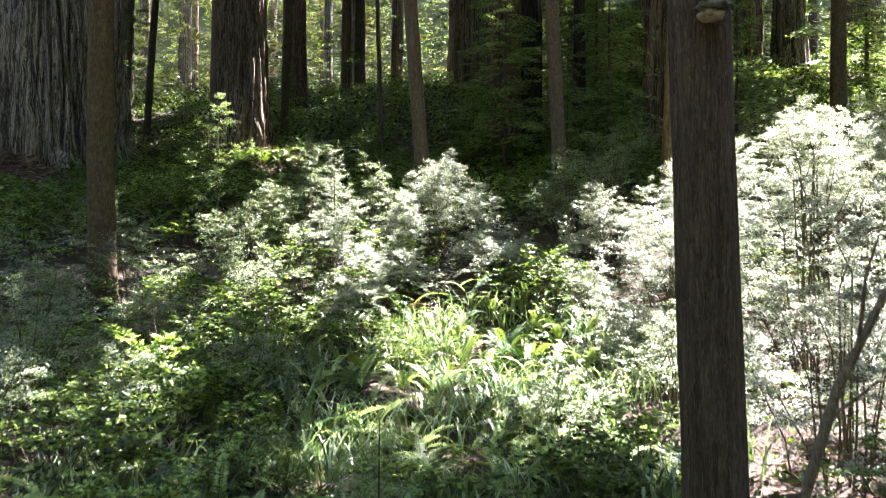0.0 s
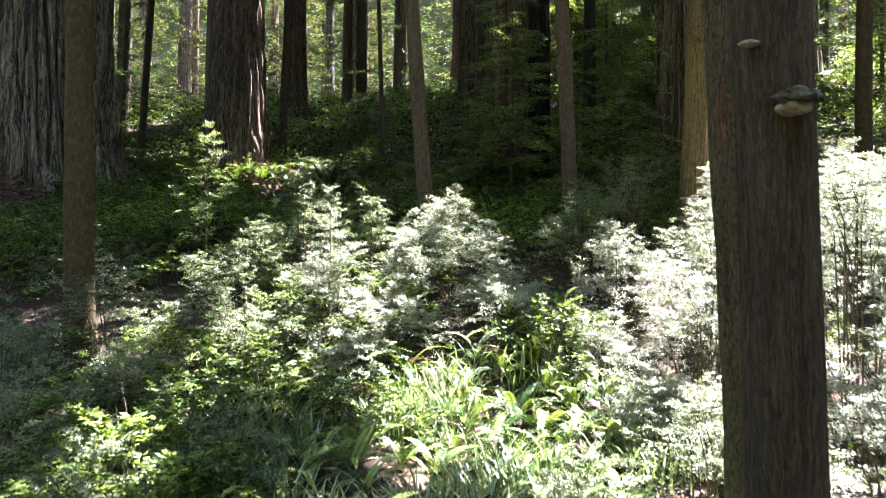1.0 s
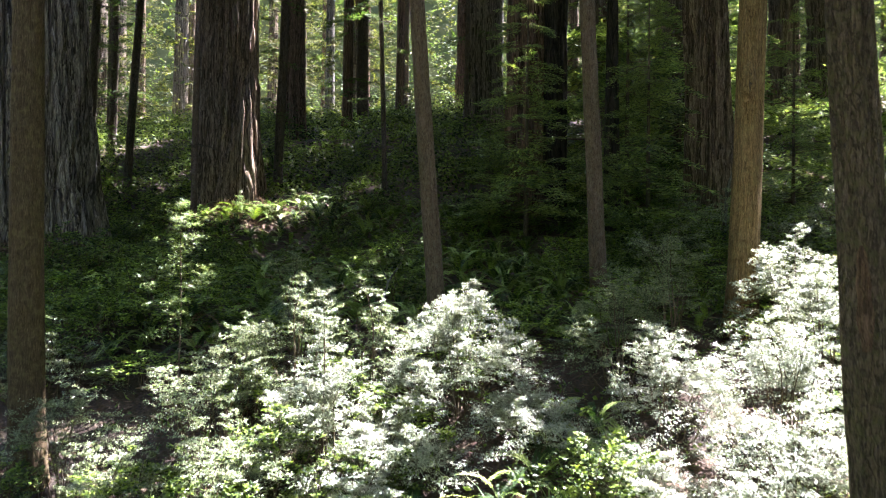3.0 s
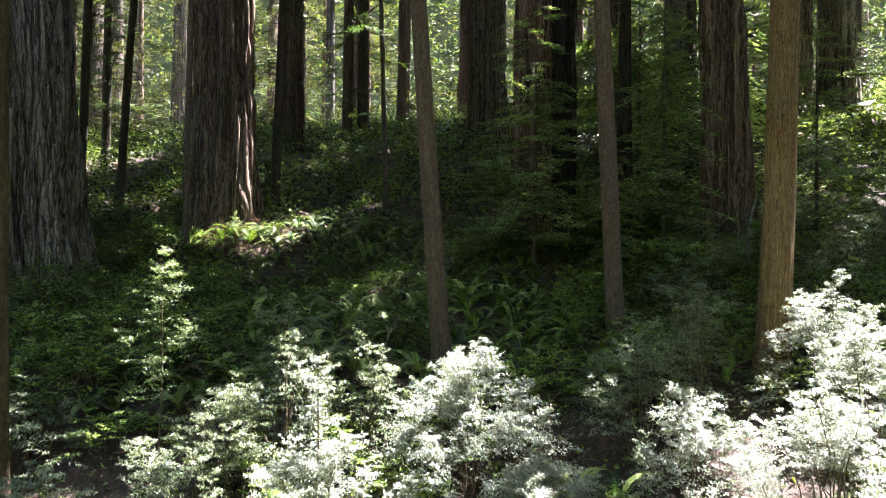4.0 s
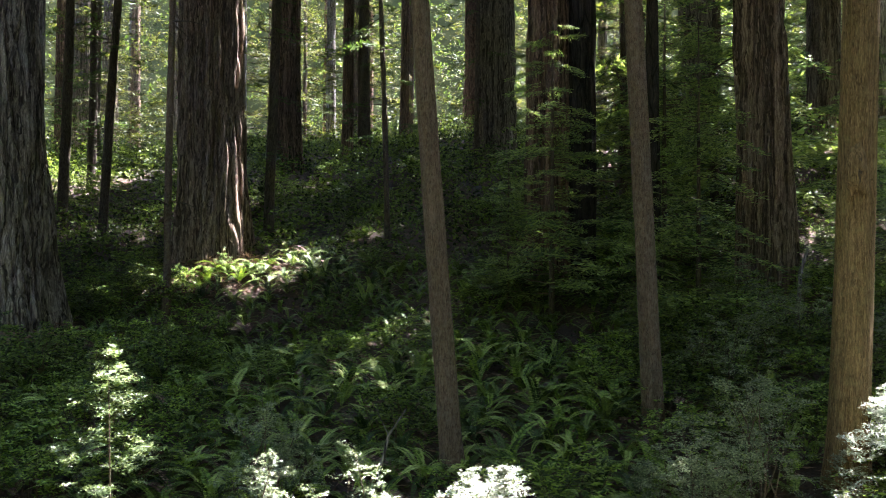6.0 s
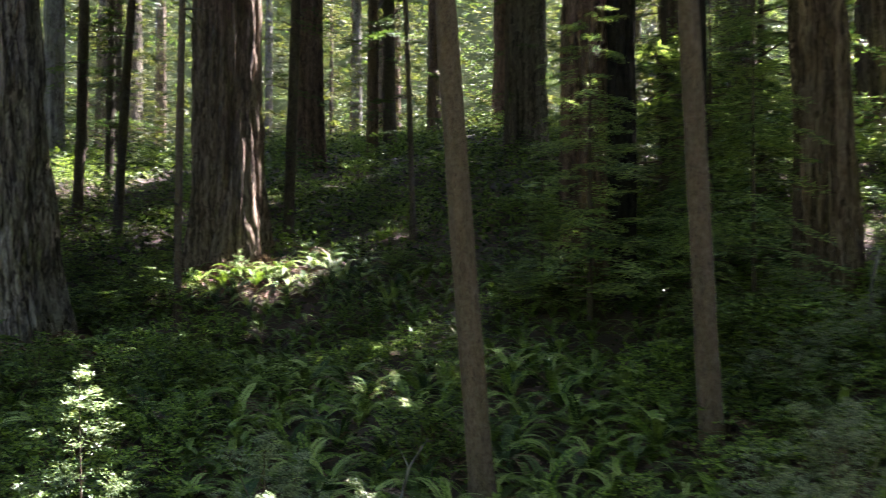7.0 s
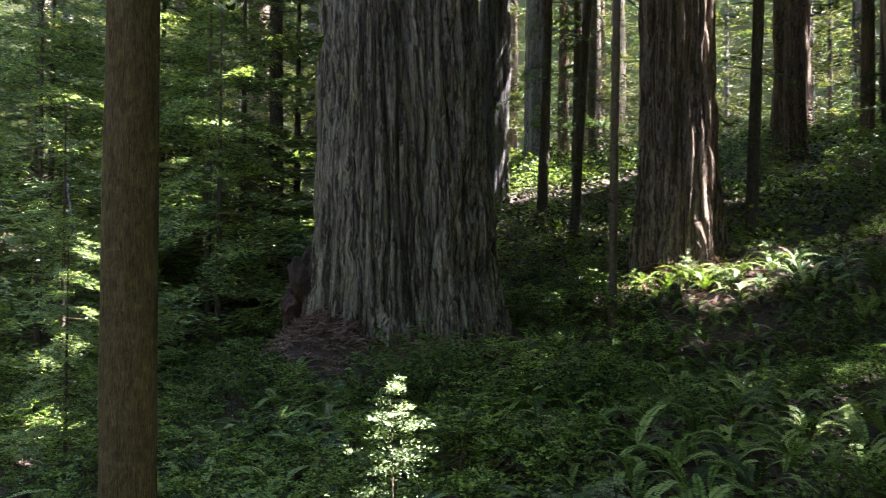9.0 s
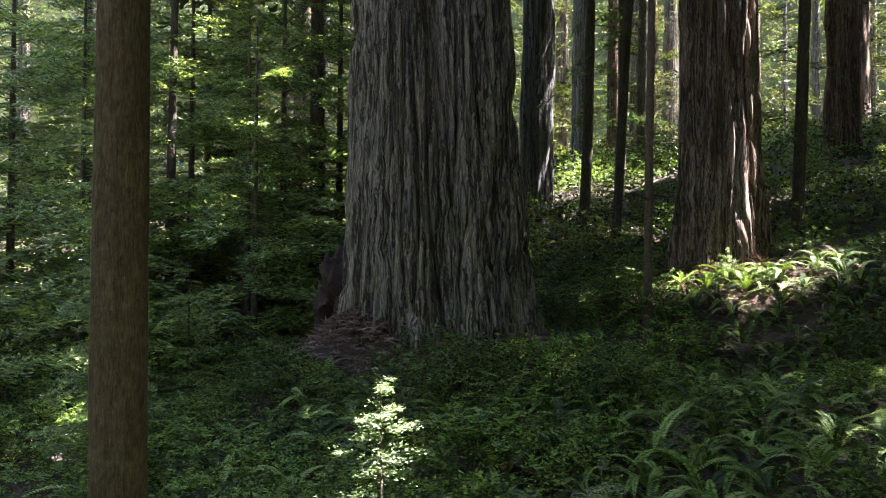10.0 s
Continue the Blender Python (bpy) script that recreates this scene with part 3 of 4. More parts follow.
for i, (x, y, hold, r, lx, mat, label) in enumerate(SMALL):
    g = ground_at(x, y)
    x -= lx * (hold - g)
    t = thing("conifer_tree", (x, y, ground_at(x, y)), label, "tree", "slender conifers")
    snag = mat is BARK_CHAR
    part("trunk", trunk_mesh("trunk", 9 if snag else 26, r, mat, seed=2.3 * i + 9, lean=(lx, 0), bend=0.03, taper=0.55, flare=0.3, flare_height=0.4, furrow=0.02 if i == 5 else 0.01,
                             spacing=0.06, sides=44 if i < 6 else 20, rows=90 if i < 6 else 40, lobes=0.05), t)
    rng = np.random.default_rng(40 + i)
    for _ in range(2 if i < 6 else 13):   # dead stubs and bare limbs
        z, w = rng.uniform(6.5 if i < 6 else 2.5, 15), rng.uniform(0, 2 * math.pi)
        ln = rng.uniform(0.1, 0.3) if i < 6 else rng.uniform(0.5, 1.6)
        d = Vector((math.cos(w), math.sin(w), rng.uniform(-0.3, 0.25)))
        p = Vector((lx * z, 0, z))
        v, f = tube([p, p + d * (0.5 * float(ln)), p + d * float(ln) + Vector((0, 0, -0.12 * ln))], [0.03, 0.018, 0.006], 5)
        part("limb", mesh_from("limb", v, f, BARK_DARK, True), t)
    if not snag:
        if i > 6 and y > 36:   # sparse drooping boughs low on the stem
            lv, _ = boughs(800 + i, 2.0, 13, 2.6, 16, 16, 0.12, 6, -0.1, (lx, 0))
            part("lower_crown", mesh_from("lower_crown", *join(lv), NEEDLE), t, "sparse drooping green boughs")
        # Thick crowns out of view that keep stray sun off the slope.
        crown(t, 700 + i, 12 if y > 45 else 14, 25, 4.2 if y > 45 else 5.8 if i == 6 else 5.0, 80 if y > 45 else 135 if i == 6 else 150 if i < 6 else 110, 13, 0.17, 5, NEEDLE_BRIGHT if y > 40 else NEEDLE, (lx, 0))

# Trees further up and down the slope, past the nearer ones.
rng = np.random.default_rng(5)
KINDS = []
for k in range(5):
    t = thing("conifer_tree", (0, 0, -200), "tall conifer with light green boughs far up the slope", "tree", "far conifers")
    part("trunk", trunk_mesh("trunk", 34, (0.22, 0.35, 0.55, 0.8, 0.3)[k], (BARK_DARK, BARK_RED, BARK_BROWN, BARK_GREY, BARK_PALE)[k], seed=60 + k, taper=0.6, flare=0.25,
                             furrow=0.03, spacing=0.2, sides=24, rows=30), t)
    crown(t, 900 + k, 1.5, 33, 3.8, 62, 15, 0.135, 6, NEEDLE_BRIGHT, gaps=False)
    KINDS.append(t)
spots = []
while len(spots) < 62:
    w, d = radians(rng.uniform(-30, 74)), rng.uniform(46, 105)
    x, y = -math.sin(w) * d, 5 + math.cos(w) * d
    if y < 40 and x > -26 or abs(x) < 30 and y < 54 or 18 < x < 52 and y < 80 or -16 < x < -7 and y < 68 or any((x - a) ** 2 + (y - b) ** 2 < 16 for a, b in spots):
        continue
    spots.append((x, y))
for i, (x, y) in enumerate(spots):
    m = pose(x, y, ground_at(x, y) - 0.1, 0, 0, rng.uniform(0, 360))
    if i < 5:
        KINDS[i].matrix_basis = m
    else:
        copy_thing(KINDS[i % 5], m @ Matrix.Scale(rng.uniform(0.85, 1.2), 4))

# Woods that close the view all round, thickest up the slope.
rng = np.random.default_rng(6)


def foliage_belt(n, w0, w1, d0, d1, high, size):
    w, d = np.radians(rng.uniform(w0, w1, n)), rng.uniform(d0, d1, n)
    x, y = -np.sin(w) * d, 8 + np.cos(w) * d
    clump = np.sin(w * 37 + d * 0.31) + np.sin(w * 61 - d * 0.23) + rng.normal(0, 0.8, n) > -0.9
    x, y = x[clump], y[clump]
    k = len(x)
    z = land(x, y) + rng.uniform(0, 1, k) ** 1.15 * high
    a = rng.uniform(0, 2 * math.pi, k)
    way = np.stack([np.cos(a), np.sin(a), rng.normal(-0.15, 0.2, k)], 1)
    return twig_leaves(rng, np.stack([x, y, z], 1), way, size * rng.uniform(4.0, 9.0, k), 9, size * 1.1, 0.85, 0.42, 0.3)


v, f = join([foliage_belt(24000, -34, 82, 62, 108, 48, 0.32)])
keep = ~sunlit(v.reshape(-1, 4, 3).mean(1))
v, f = v.reshape(-1, 4, 3)[keep].reshape(-1, 3), f[: 2 * keep.sum()]
tagged(new("far_woods", mesh_from("far_woods", v, f, NEEDLE_BRIGHT)), "far sunlit forest foliage closing the view", "forest", kind="stuff")
# The second and third belts are unseen, added to block low sky light.
v, f = join([foliage_belt(10000, -34, 82, 80, 128, 52, 0.55), foliage_belt(4200, 84, 262, 32, 75, 45, 1.9), foliage_belt(1400, 262, 322, 40, 75, 30, 1.9)])
tagged(new("dark_woods", mesh_from("dark_woods", v, f, NEEDLE)), "dark forest foliage closing the view all round", "forest", kind="stuff")
# Glowing wall behind all trees: haze, sunlit leaves and sky gaps painted in.
# The ring's unseen back also keeps out low sky light.
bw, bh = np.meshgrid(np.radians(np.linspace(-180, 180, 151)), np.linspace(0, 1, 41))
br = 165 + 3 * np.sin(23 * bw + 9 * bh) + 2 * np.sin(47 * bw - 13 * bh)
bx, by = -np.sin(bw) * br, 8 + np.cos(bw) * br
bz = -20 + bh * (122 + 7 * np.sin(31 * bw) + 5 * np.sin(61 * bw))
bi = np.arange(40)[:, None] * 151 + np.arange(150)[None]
backdrop = new("backdrop", mesh_from("backdrop", np.stack([bx, by, bz], -1).reshape(-1, 3), np.stack([bi, bi + 1, bi + 152, bi + 151], -1).reshape(-1, 4), FAR_WOOD_GLOW, True))
tagged(backdrop, "glowing backdrop painted as hazy yellow-green wood all round", "backdrop", kind="structure")
n = 150000
x, y = np.r_[rng.uniform(-34, 26, 90000), rng.uniform(-48, -15, 36000), rng.uniform(-70, -25, 24000)], np.r_[rng.uniform(36, 64, 90000), rng.uniform(15, 40, 36000), rng.uniform(32, 75, 24000)]
lump = np.sin(x * 0.9 + 0.4 * y) * np.sin(y * 0.7 - 0.3 * x) + 0.5 * np.sin(2.1 * x) * np.sin(1.7 * y)
z = land(x, y) + rng.uniform(0, 1, n) * np.clip(0.8 + 0.9 * lump, 0.2, 2)
v, f = leaves(np.stack([x, y, z], 1), rng.normal(0, 1, (n, 3)) * [1, 1, 0.5], rng.normal(0, 1, (n, 3)) * [1, 1, 0.6], rng.uniform(0.11, 0.28, n) * np.where(x < -25, 1.6, 1), rng.uniform(0.06, 0.14, n) * np.where(x < -25, 1.6, 1))
tagged(new("upper_thicket", mesh_from("upper_thicket", v, f, LEAF_DEEP)), "fresh green thicket over the upper slope", "thicket", kind="stuff")

# Young conifers with boughs down to the ground.
YOUNG = [(2.0, 28.9, 7.5), (5.0, 26.8, 7.0), (9.2, 27.8, 6.5), (1.0, 30.0, 4.0), (3.6, 25.8, 4.0), (-22.0, 25.0, 12), (-20.5, 29.5, 13), (-26.0, 31.5, 16), (-17.8, 27.5, 10), (-24.0, 37.0, 17),
         (-17.0, 22.5, 7), (-19.5, 20.0, 8), (-31.0, 27.5, 18), (-15.6, 23.8, 4), (-27.5, 23.0, 14), (-35.0, 34.0, 20), (-28.0, 40.0, 16), (-13.0, 20.0, 4), (5.2, 36.5, 16), (8.8, 38.5, 17), (5.6, 32.5, 9), (-21.5, 31.8, 15), (-25.0, 27.2, 15), (-29.0, 34.5, 18), (-32.0, 31.0, 18), (17.5, 52.0, 14), (22.0, 46.0, 13), (20.5, 58.0, 15), (14.5, 57.0, 13), (-0.35, 5.0, 1.6), (-1.0, 4.5, 1.1), (0.45, 5.3, 1.3)]
HEMLOCKS = []
for k in range(3):
    t = thing("young_conifer", (0, 0, -200), "young hemlock with drooping feathery green boughs", "tree", "young conifers")
    part("trunk", trunk_mesh("trunk", 10, 0.1, BARK_DARK, seed=80 + k, taper=0.85, flare=0.2, flare_height=0.2, furrow=0, sides=12, rows=24), t)
    crown(t, 950 + k, 0.7, 9.8, 2.9, 80, 26, 0.11, 7, NEEDLE_MID, gaps=False, rise=0.05)
    HEMLOCKS.append(t)
rng = np.random.default_rng(7)
for i, (x, y, h) in enumerate(YOUNG):
    m = pose(x, y, ground_at(x, y) - 0.05, 0, 0, rng.uniform(0, 360))
    if i < 3:
        HEMLOCKS[i].matrix_basis = m @ Matrix.Scale(h / 10, 4)
    else:
        copy_thing(HEMLOCKS[i % 3], m @ Matrix.Scale(h / (10 * HEMLOCKS[i % 3].scale[0]), 4))

# ---- shrubs ----


def plume(rng, base, tip, width, number, count, size, twigs=6):
    """A leafy shoot from base to tip: flat sprays all round it, long low down, short at the tip."""
    base, tip = np.asarray(base, float), np.asarray(tip, float)
    s = 0.3 + 0.7 * rng.uniform(0, 1, number) ** 0.8
    at = base + (tip - base) * s[:, None] + rng.normal(0, 0.02, (number, 3))
    w = rng.uniform(0, 2 * math.pi, number)
    way = np.stack([np.cos(w), np.sin(w), rng.normal(0.25, 0.18, number)], 1) + 0.6 * (s[:, None] - 0.4) * unit(tip - base)
    reach = width * (1.12 - 0.85 * s) * rng.uniform(0.55, 1.15, number)
    return sprays(rng, at, way, reach, twigs, count, size, 0.9, 0.56, 0.12)


def shrub_mesh(seed, radius, height, twigs, size=0.07, count=6, spire=0.0, stem_sides=5):
    """A shrub as many leafy shoots that lean outwards, uneven in height, with gaps between, and its stems. Stands on z = 0."""
    rng = np.random.default_rng(seed)
    shoots = max(9, int(15 * radius))
    total = twigs // 5
    pieces, wood = [], []
    for k in range(shoots):
        w = 2.4 * k + rng.normal(0, 0.5)
        far = radius * math.sqrt((k + 0.5) / shoots) * rng.uniform(0.7, 1.05)
        dome = height * (1 - 0.62 * (far / radius) ** 2) * rng.uniform(0.72, 1.04)
        tip = np.array([far * math.cos(w), far * math.sin(w), max(0.2, dome)])
        ln = min(tip[2] * 0.9, rng.uniform(0.7, 1.25))
        base = tip - ln * unit(np.array([0.4 * math.cos(w), 0.4 * math.sin(w), 1.0]))
        pieces.append(plume(rng, base, tip, 0.62 * rng.uniform(0.7, 1.2) * min(1, 0.35 + 0.65 * radius), max(4, total // shoots), count, size))
        p0, p3 = Vector((0.25 * tip[0], 0.25 * tip[1], -0.15)), Vector(tip)
        p1, p2 = p0.lerp(Vector(base), 0.5) + Vector((*rng.normal(0, 0.05, 2), 0)), Vector(base) + Vector((*rng.normal(0, 0.03, 2), 0.1))
        wood.append(tube([p0, p1, p2, p3], [0.016, 0.013, 0.009, 0.002], stem_sides))
    # sparse low leaves that hide the stems
    n = max(8, total // 4)
    w, d = rng.uniform(0, 2 * math.pi, n), radius * rng.uniform(0.2, 1, n) ** 0.6
    low = np.stack([d * np.cos(w), d * np.sin(w), height * rng.uniform(0.08, 0.5, n) * (1.1 - d / radius * 0.6)], 1)
    pieces.append(sprays(rng, low, np.stack([np.cos(w), np.sin(w), rng.normal(0, 0.3, n)], 1), rng.uniform(0.25, 0.55, n), 6, count, size, 0.85, 0.5, 0.3))
    if spire:
        top = np.array([0, 0, height * 0.75 + spire])
        pieces.append(plume(rng, top - [0, 0, spire * 1.5], top, 0.55, 60, count, size * 0.95))
        wood.append(tube([(0, 0, 0), (0.02, 0, top[2] * 0.6), tuple(top)], [0.02, 0.013, 0.003], 5))
    return join(pieces), join(wood)


def shrub(seed, x, y, radius, height, twigs, mat, label, size=0.042, count=10, spire=0.0, group="shrubs on the slope"):
    t = thing("shrub", (x, y, ground_at(x, y)), label, "shrub", group)
    (v, f), (wv, wf) = shrub_mesh(seed, radius, height, int(twigs * (1.6 if mat is LEAF_SUNLIT else 0.9)), size, count, spire)
    part("foliage", mesh_from("foliage", v, f, mat), t)
    part("stem_wood", mesh_from("stem_wood", wv, wf, TWIG, True), t, "thin brown woody stems")
    return t


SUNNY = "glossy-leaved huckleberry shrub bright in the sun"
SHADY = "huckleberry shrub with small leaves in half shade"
# x, y, radius, top of the leaves, twigs, spire, label
SHRUBS = [
    (-1.95, 15.8, 1.05, 3.8, 1300, 1.25, SUNNY), (-0.05, 17.05, 1.3, 4.85, 1800, 0, SUNNY), (-3.5, 16.4, 1.2, 4.1, 1200, 0, SHADY),
    (2.8, 12.6, 0.7, 2.3, 800, 0, SUNNY), (3.5, 13.3, 1.3, 3.8, 1300, 0, SUNNY), (4.3, 15.4, 1.3, 4.7, 1400, 0, SUNNY),
    (5.7, 18.8, 1.1, 6.0, 1000, 0, SUNNY), (5.3, 12.6, 1.6, 5.2, 1900, 0, SUNNY), (6.8, 14.2, 1.8, 5.9, 1900, 0, SUNNY),
    (4.1, 9.0, 1.3, 3.2, 1500, 0, SUNNY), (6.0, 8.3, 1.6, 3.9, 1500, 0, SUNNY), (2.6, 18.2, 1.25, 5.2, 1700, 0, SHADY), (-2.6, 17.4, 0.95, 4.9, 1000, 0, SHADY), (-1.4, 17.5, 0.8, 4.9, 850, 0, SHADY), (-3.4, 17.3, 0.9, 4.5, 800, 0, SHADY),
    (3.7, 19.0, 0.9, 6.0, 800, 0, SHADY), (-4.5, 13.5, 0.9, 2.5, 900, 0, SHADY), (-4.4, 14.9, 0.9, 2.9, 800, 0, SHADY), (-6.0, 13.3, 1.1, 2.9, 800, 0, SHADY), (-2.6, 11.9, 0.8, 1.8, 600, 0, SHADY),
    (-5.2, 11.0, 1.3, 2.6, 1200, 0, SHADY), (-4.6, 8.2, 1.3, 2.2, 1200, 0, SHADY), (-3.6, 10.2, 0.8, 1.7, 700, 0, SHADY),
    (-2.8, 18.4, 0.8, 5.7, 700, 0, SHADY), (-6.8, 18.0, 1.2, 4.0, 800, 0, SHADY), (1.4, 10.6, 0.7, 1.6, 600, 0, SHADY),
    (4.6, 23.4, 1.1, 6.3, 700, 0, SHADY), (6.2, 24.3, 1.2, 6.9, 800, 0, SHADY), (7.6, 23.0, 1.2, 6.5, 800, 0, SHADY), (9.4, 25.5, 1.4, 7.5, 800, 0, SHADY), (5.7, 26.2, 1.1, 7.3, 700, 0, SHADY),
    (-7.4, 14.2, 1.3, 3.6, 900, 0, SHADY), (-0.9, 15.7, 0.9, 3.2, 900, 0, SUNNY), (-2.9, 15.1, 1.0, 3.1, 900, 0, SHADY), (1.0, 16.2, 0.9, 3.4, 900, 0, SUNNY),
    (-1.2, 14.8, 0.8, 2.5, 700, 0, SUNNY), (2.4, 15.0, 0.8, 2.7, 800, 0, SUNNY), (3.0, 11.2, 1.1, 2.4, 1000, 0, SHADY), (3.0, 16.8, 1.0, 4.2, 900, 0, SUNNY), (5.4, 16.9, 1.2, 5.75, 1200, 0, SUNNY), (-5.6, 15.8, 1.1, 3.4, 900, 0, SHADY), (8.6, 17.5, 1.6, 6.2, 1100, 0, SUNNY), (8.8, 11.5, 1.9, 5.2, 1200, 0, SUNNY), (5.6, 9.9, 1.3, 3.6, 1000, 0, SUNNY),
]
# Leaf colour follows the label: paler for sun, duller green for shade.
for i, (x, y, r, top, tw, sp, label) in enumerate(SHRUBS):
    shrub(100 + i, x, y, r, top - ground_at(x, y), tw, LEAF_SUNLIT if label is SUNNY else LEAF_SHADED, label, spire=sp)

# The sapling that stands up into a beam of sun.
sap = thing("sapling", (-4.5, 17.6, ground_at(-4.5, 17.6)), "slim sunlit sapling with tiers of pale leaves", "sapling")
rng = np.random.default_rng(3)
sap_h = 5.95 - sap.location.z
shoots = [plume(rng, (0, 0, sap_h * 0.5), (0.05, 0, sap_h), 0.66, 38, 9, 0.04), plume(rng, (0, 0, sap_h * 0.4), (0.55, -0.1, sap_h * 0.7), 0.55, 19, 9, 0.042),
          plume(rng, (0, 0, sap_h * 0.3), (-0.6, 0.1, sap_h * 0.66), 0.5, 13, 9, 0.042), plume(rng, (0, 0, sap_h * 0.25), (0.15, -0.5, sap_h * 0.55), 0.55, 19, 9, 0.042)]
sv, sf = join(shoots)
part("foliage", mesh_from("foliage", sv, sf, LEAF_PALE), sap)
tv, tf = tube([(0, 0, -0.1), (0.03, 0.02, sap_h * 0.5), (0, 0, sap_h)], [0.022, 0.014, 0.003], 6)
part("stem", mesh_from("stem", tv, tf, TWIG, True), sap)

# Low shrubs over the slope: a few kinds, copied.
LOW = []
for k in range(6):
    t = thing("low_shrub", (0, 0, -200), ("low dark green shrub in shade", "low fresh green shrub on the forest floor")[k % 2], "shrub", "low shrubs")
    (v, f), (wv, wf) = shrub_mesh(200 + k, 1.0, 1.15, 140, 0.092, 5, 0, 3)
    part("foliage", mesh_from("foliage", v, f, LEAF_LIME if k % 2 else LEAF_DEEP), t)
    part("stem_wood", mesh_from("stem_wood", wv, wf, TWIG, True), t)
    LOW.append(t)
rng = np.random.default_rng(8)
TRUNKS = [(x, y, r) for x, y, _, r, *_ in BIG + SMALL]
low_spots = []


def free(x, y, room, taken, gap):
    return all((x - a) ** 2 + (y - b) ** 2 > (r * 1.3 + room) ** 2 for a, b, r in TRUNKS) and all((x - a) ** 2 + (y - b) ** 2 > gap * gap for a, b in taken)


for x0, x1, y0, y1, count in [(-13, -5, 9, 24, 34), (3, 13, 19.5, 34, 30), (-24, -12, 14, 27, 26), (-22, -8, 11, 23, 44), (-14, 10, 38, 47, 34), (-20, 20, 46, 58, 26), (-4, 1.5, 4.5, 9.5, 7),
                              (-3.6, -1.6, 16.5, 19.5, 4), (-4, 8.5, 6, 19.5, 16), (-14.5, -8, 25, 36, 20), (-8, 3, 19, 36, 14), (-12, -5, 18, 27, 14), (-6.5, -2.4, 8.5, 15.5, 14), (2.4, 6.5, 20.5, 25.5, 14), (-9, 9, -9, 4, 46), (-16, -5, -4, 9, 34), (3, 12, 26, 36, 22), (7, 22, 27, 47, 80), (-14.8, -10.2, 22.0, 24.6, 9), (8, 14, 4, 18, 8), (5.6, 10, 18.5, 24, 16), (-18, -8, 36, 46, 12)]:
    tries = 0
    while count and tries < 4000:
        tries += 1
        x, y = rng.uniform(x0, x1), rng.uniform(y0, y1)
        if free(x, y, 0.3, low_spots, 0.9) and (x + 12.2) ** 2 + (y - 27.6) ** 2 > 11 and (x + 6.6) ** 2 + (y - 33.3) ** 2 > 6:
            low_spots.append((x, y))
            count -= 1
# The nearest stand as shrubs of their own, the rest as one undergrowth.
low_spots.sort(key=lambda p: 0 if abs(p[0] + 3) < 12 and 4 < p[1] < 36 else 1)


def mesh_arrays(me):
    co = np.zeros(len(me.vertices) * 3, np.float32)
    me.vertices.foreach_get("co", co)
    ix = np.zeros(len(me.loops), np.int32)
    me.loops.foreach_get("vertex_index", ix)
    return co.reshape(-1, 3), ix.reshape(-1, 3)


low_data = [mesh_arrays(t.children[0].data) for t in LOW]
under = ([], [])
for i, (x, y) in enumerate(low_spots):
    # Above y 37 mostly the lighter leaves, their sunlit look in the colour.
    k = (2 * (i % 3) + 1) if y > 37 and i % 4 else i % 6
    turn, s = rng.uniform(0, 360), rng.uniform(0.75, 1.25)
    tall = s * rng.uniform(0.7, 1.2)
    if i < 290:
        copy_thing(LOW[k], pose(x, y, ground_at(x, y) - 0.05, 0, 0, turn) @ Matrix.Diagonal((s, s, tall, 1)))
    else:
        v, f = low_data[k]
        v = v.reshape(-1, 4, 3)[::2].reshape(-1, 3)
        f = f[: len(v) // 2]
        v = turned(v * [s, s, tall], radians(turn), 0, 1, (x, y, ground_at(x, y) - 0.05))
        under[k % 2].append((v, f))
for pieces, mat, label in zip(under, (LEAF_DEEP, LEAF_LIME), ("dark green undergrowth spread over the forest floor", "fresh green undergrowth spread over the forest floor")):
    v, f = join(pieces)
    tagged(new("undergrowth", mesh_from("undergrowth", v, f, mat)), label, "undergrowth", kind="stuff")
for t in LOW:
    for o in (*t.children, t):
        bpy.data.objects.remove(o)

# ---- ferns ----


def frond_mesh(seed, pairs=22, arch=1.0, mat=None, droop=0.0):
    """One sword-fern frond, 1 m long, rising from the origin along +x and arching over."""
    rng = np.random.default_rng(seed)
    s = (np.arange(pairs) + 1.5) / (pairs + 1)
    cx = lambda t: 0.8 * t
    cz = lambda t: (0.95 * t - 0.85 * arch * t * t) - droop * t * t
    at = np.stack([cx(s), 0.03 * np.sin(3 * s + seed), cz(s)], 1)
    d = unit(np.stack([0.8 + 0 * s, 0 * s, 0.95 - 1.7 * arch * s - 2 * droop * s], 1))
    ln = 0.078 * np.sin(np.pi * (0.16 + 0.84 * s) ** 1.0) ** 0.7 + 0.01
    out = []
    for sign in (1, -1):
        side = np.tile([0, sign, 0.0], (pairs, 1)) + d * 0.25 + rng.normal(0, 0.07, (pairs, 3)) + [0, 0, 0.12]
        out.append(leaves(at, side, d, ln, 0.92 / pairs, 0.1 * sign))
    t = np.linspace(0, 1, 7)
    v = np.stack([cx(t), 0.03 * np.sin(3 * t + seed), cz(t)], 1)
    w = 0.006 * (1.1 - t)[:, None]
    rv = np.concatenate([v + w * [0, 1, 0], v - w * [0, 1, 0]])
    i = np.arange(6)
    rf = np.concatenate([np.stack([i, i + 1, i + 8], 1), np.stack([i, i + 8, i + 7], 1)])
    out.append((rv, rf))
    v, f = join(out)
    return mesh_from("frond", v, f, mat)


FRONDS = [frond_mesh(1, 32, 1.1, LEAF_FERN), frond_mesh(2, 32, 0.95, LEAF_FERN), frond_mesh(3, 32, 1.2, LEAF_FERN, 0.12), frond_mesh(5, 32, 1.05, LEAF_FERN_FRESH), frond_mesh(4, 24, 1.0, LEAF_DEAD, 0.45)]


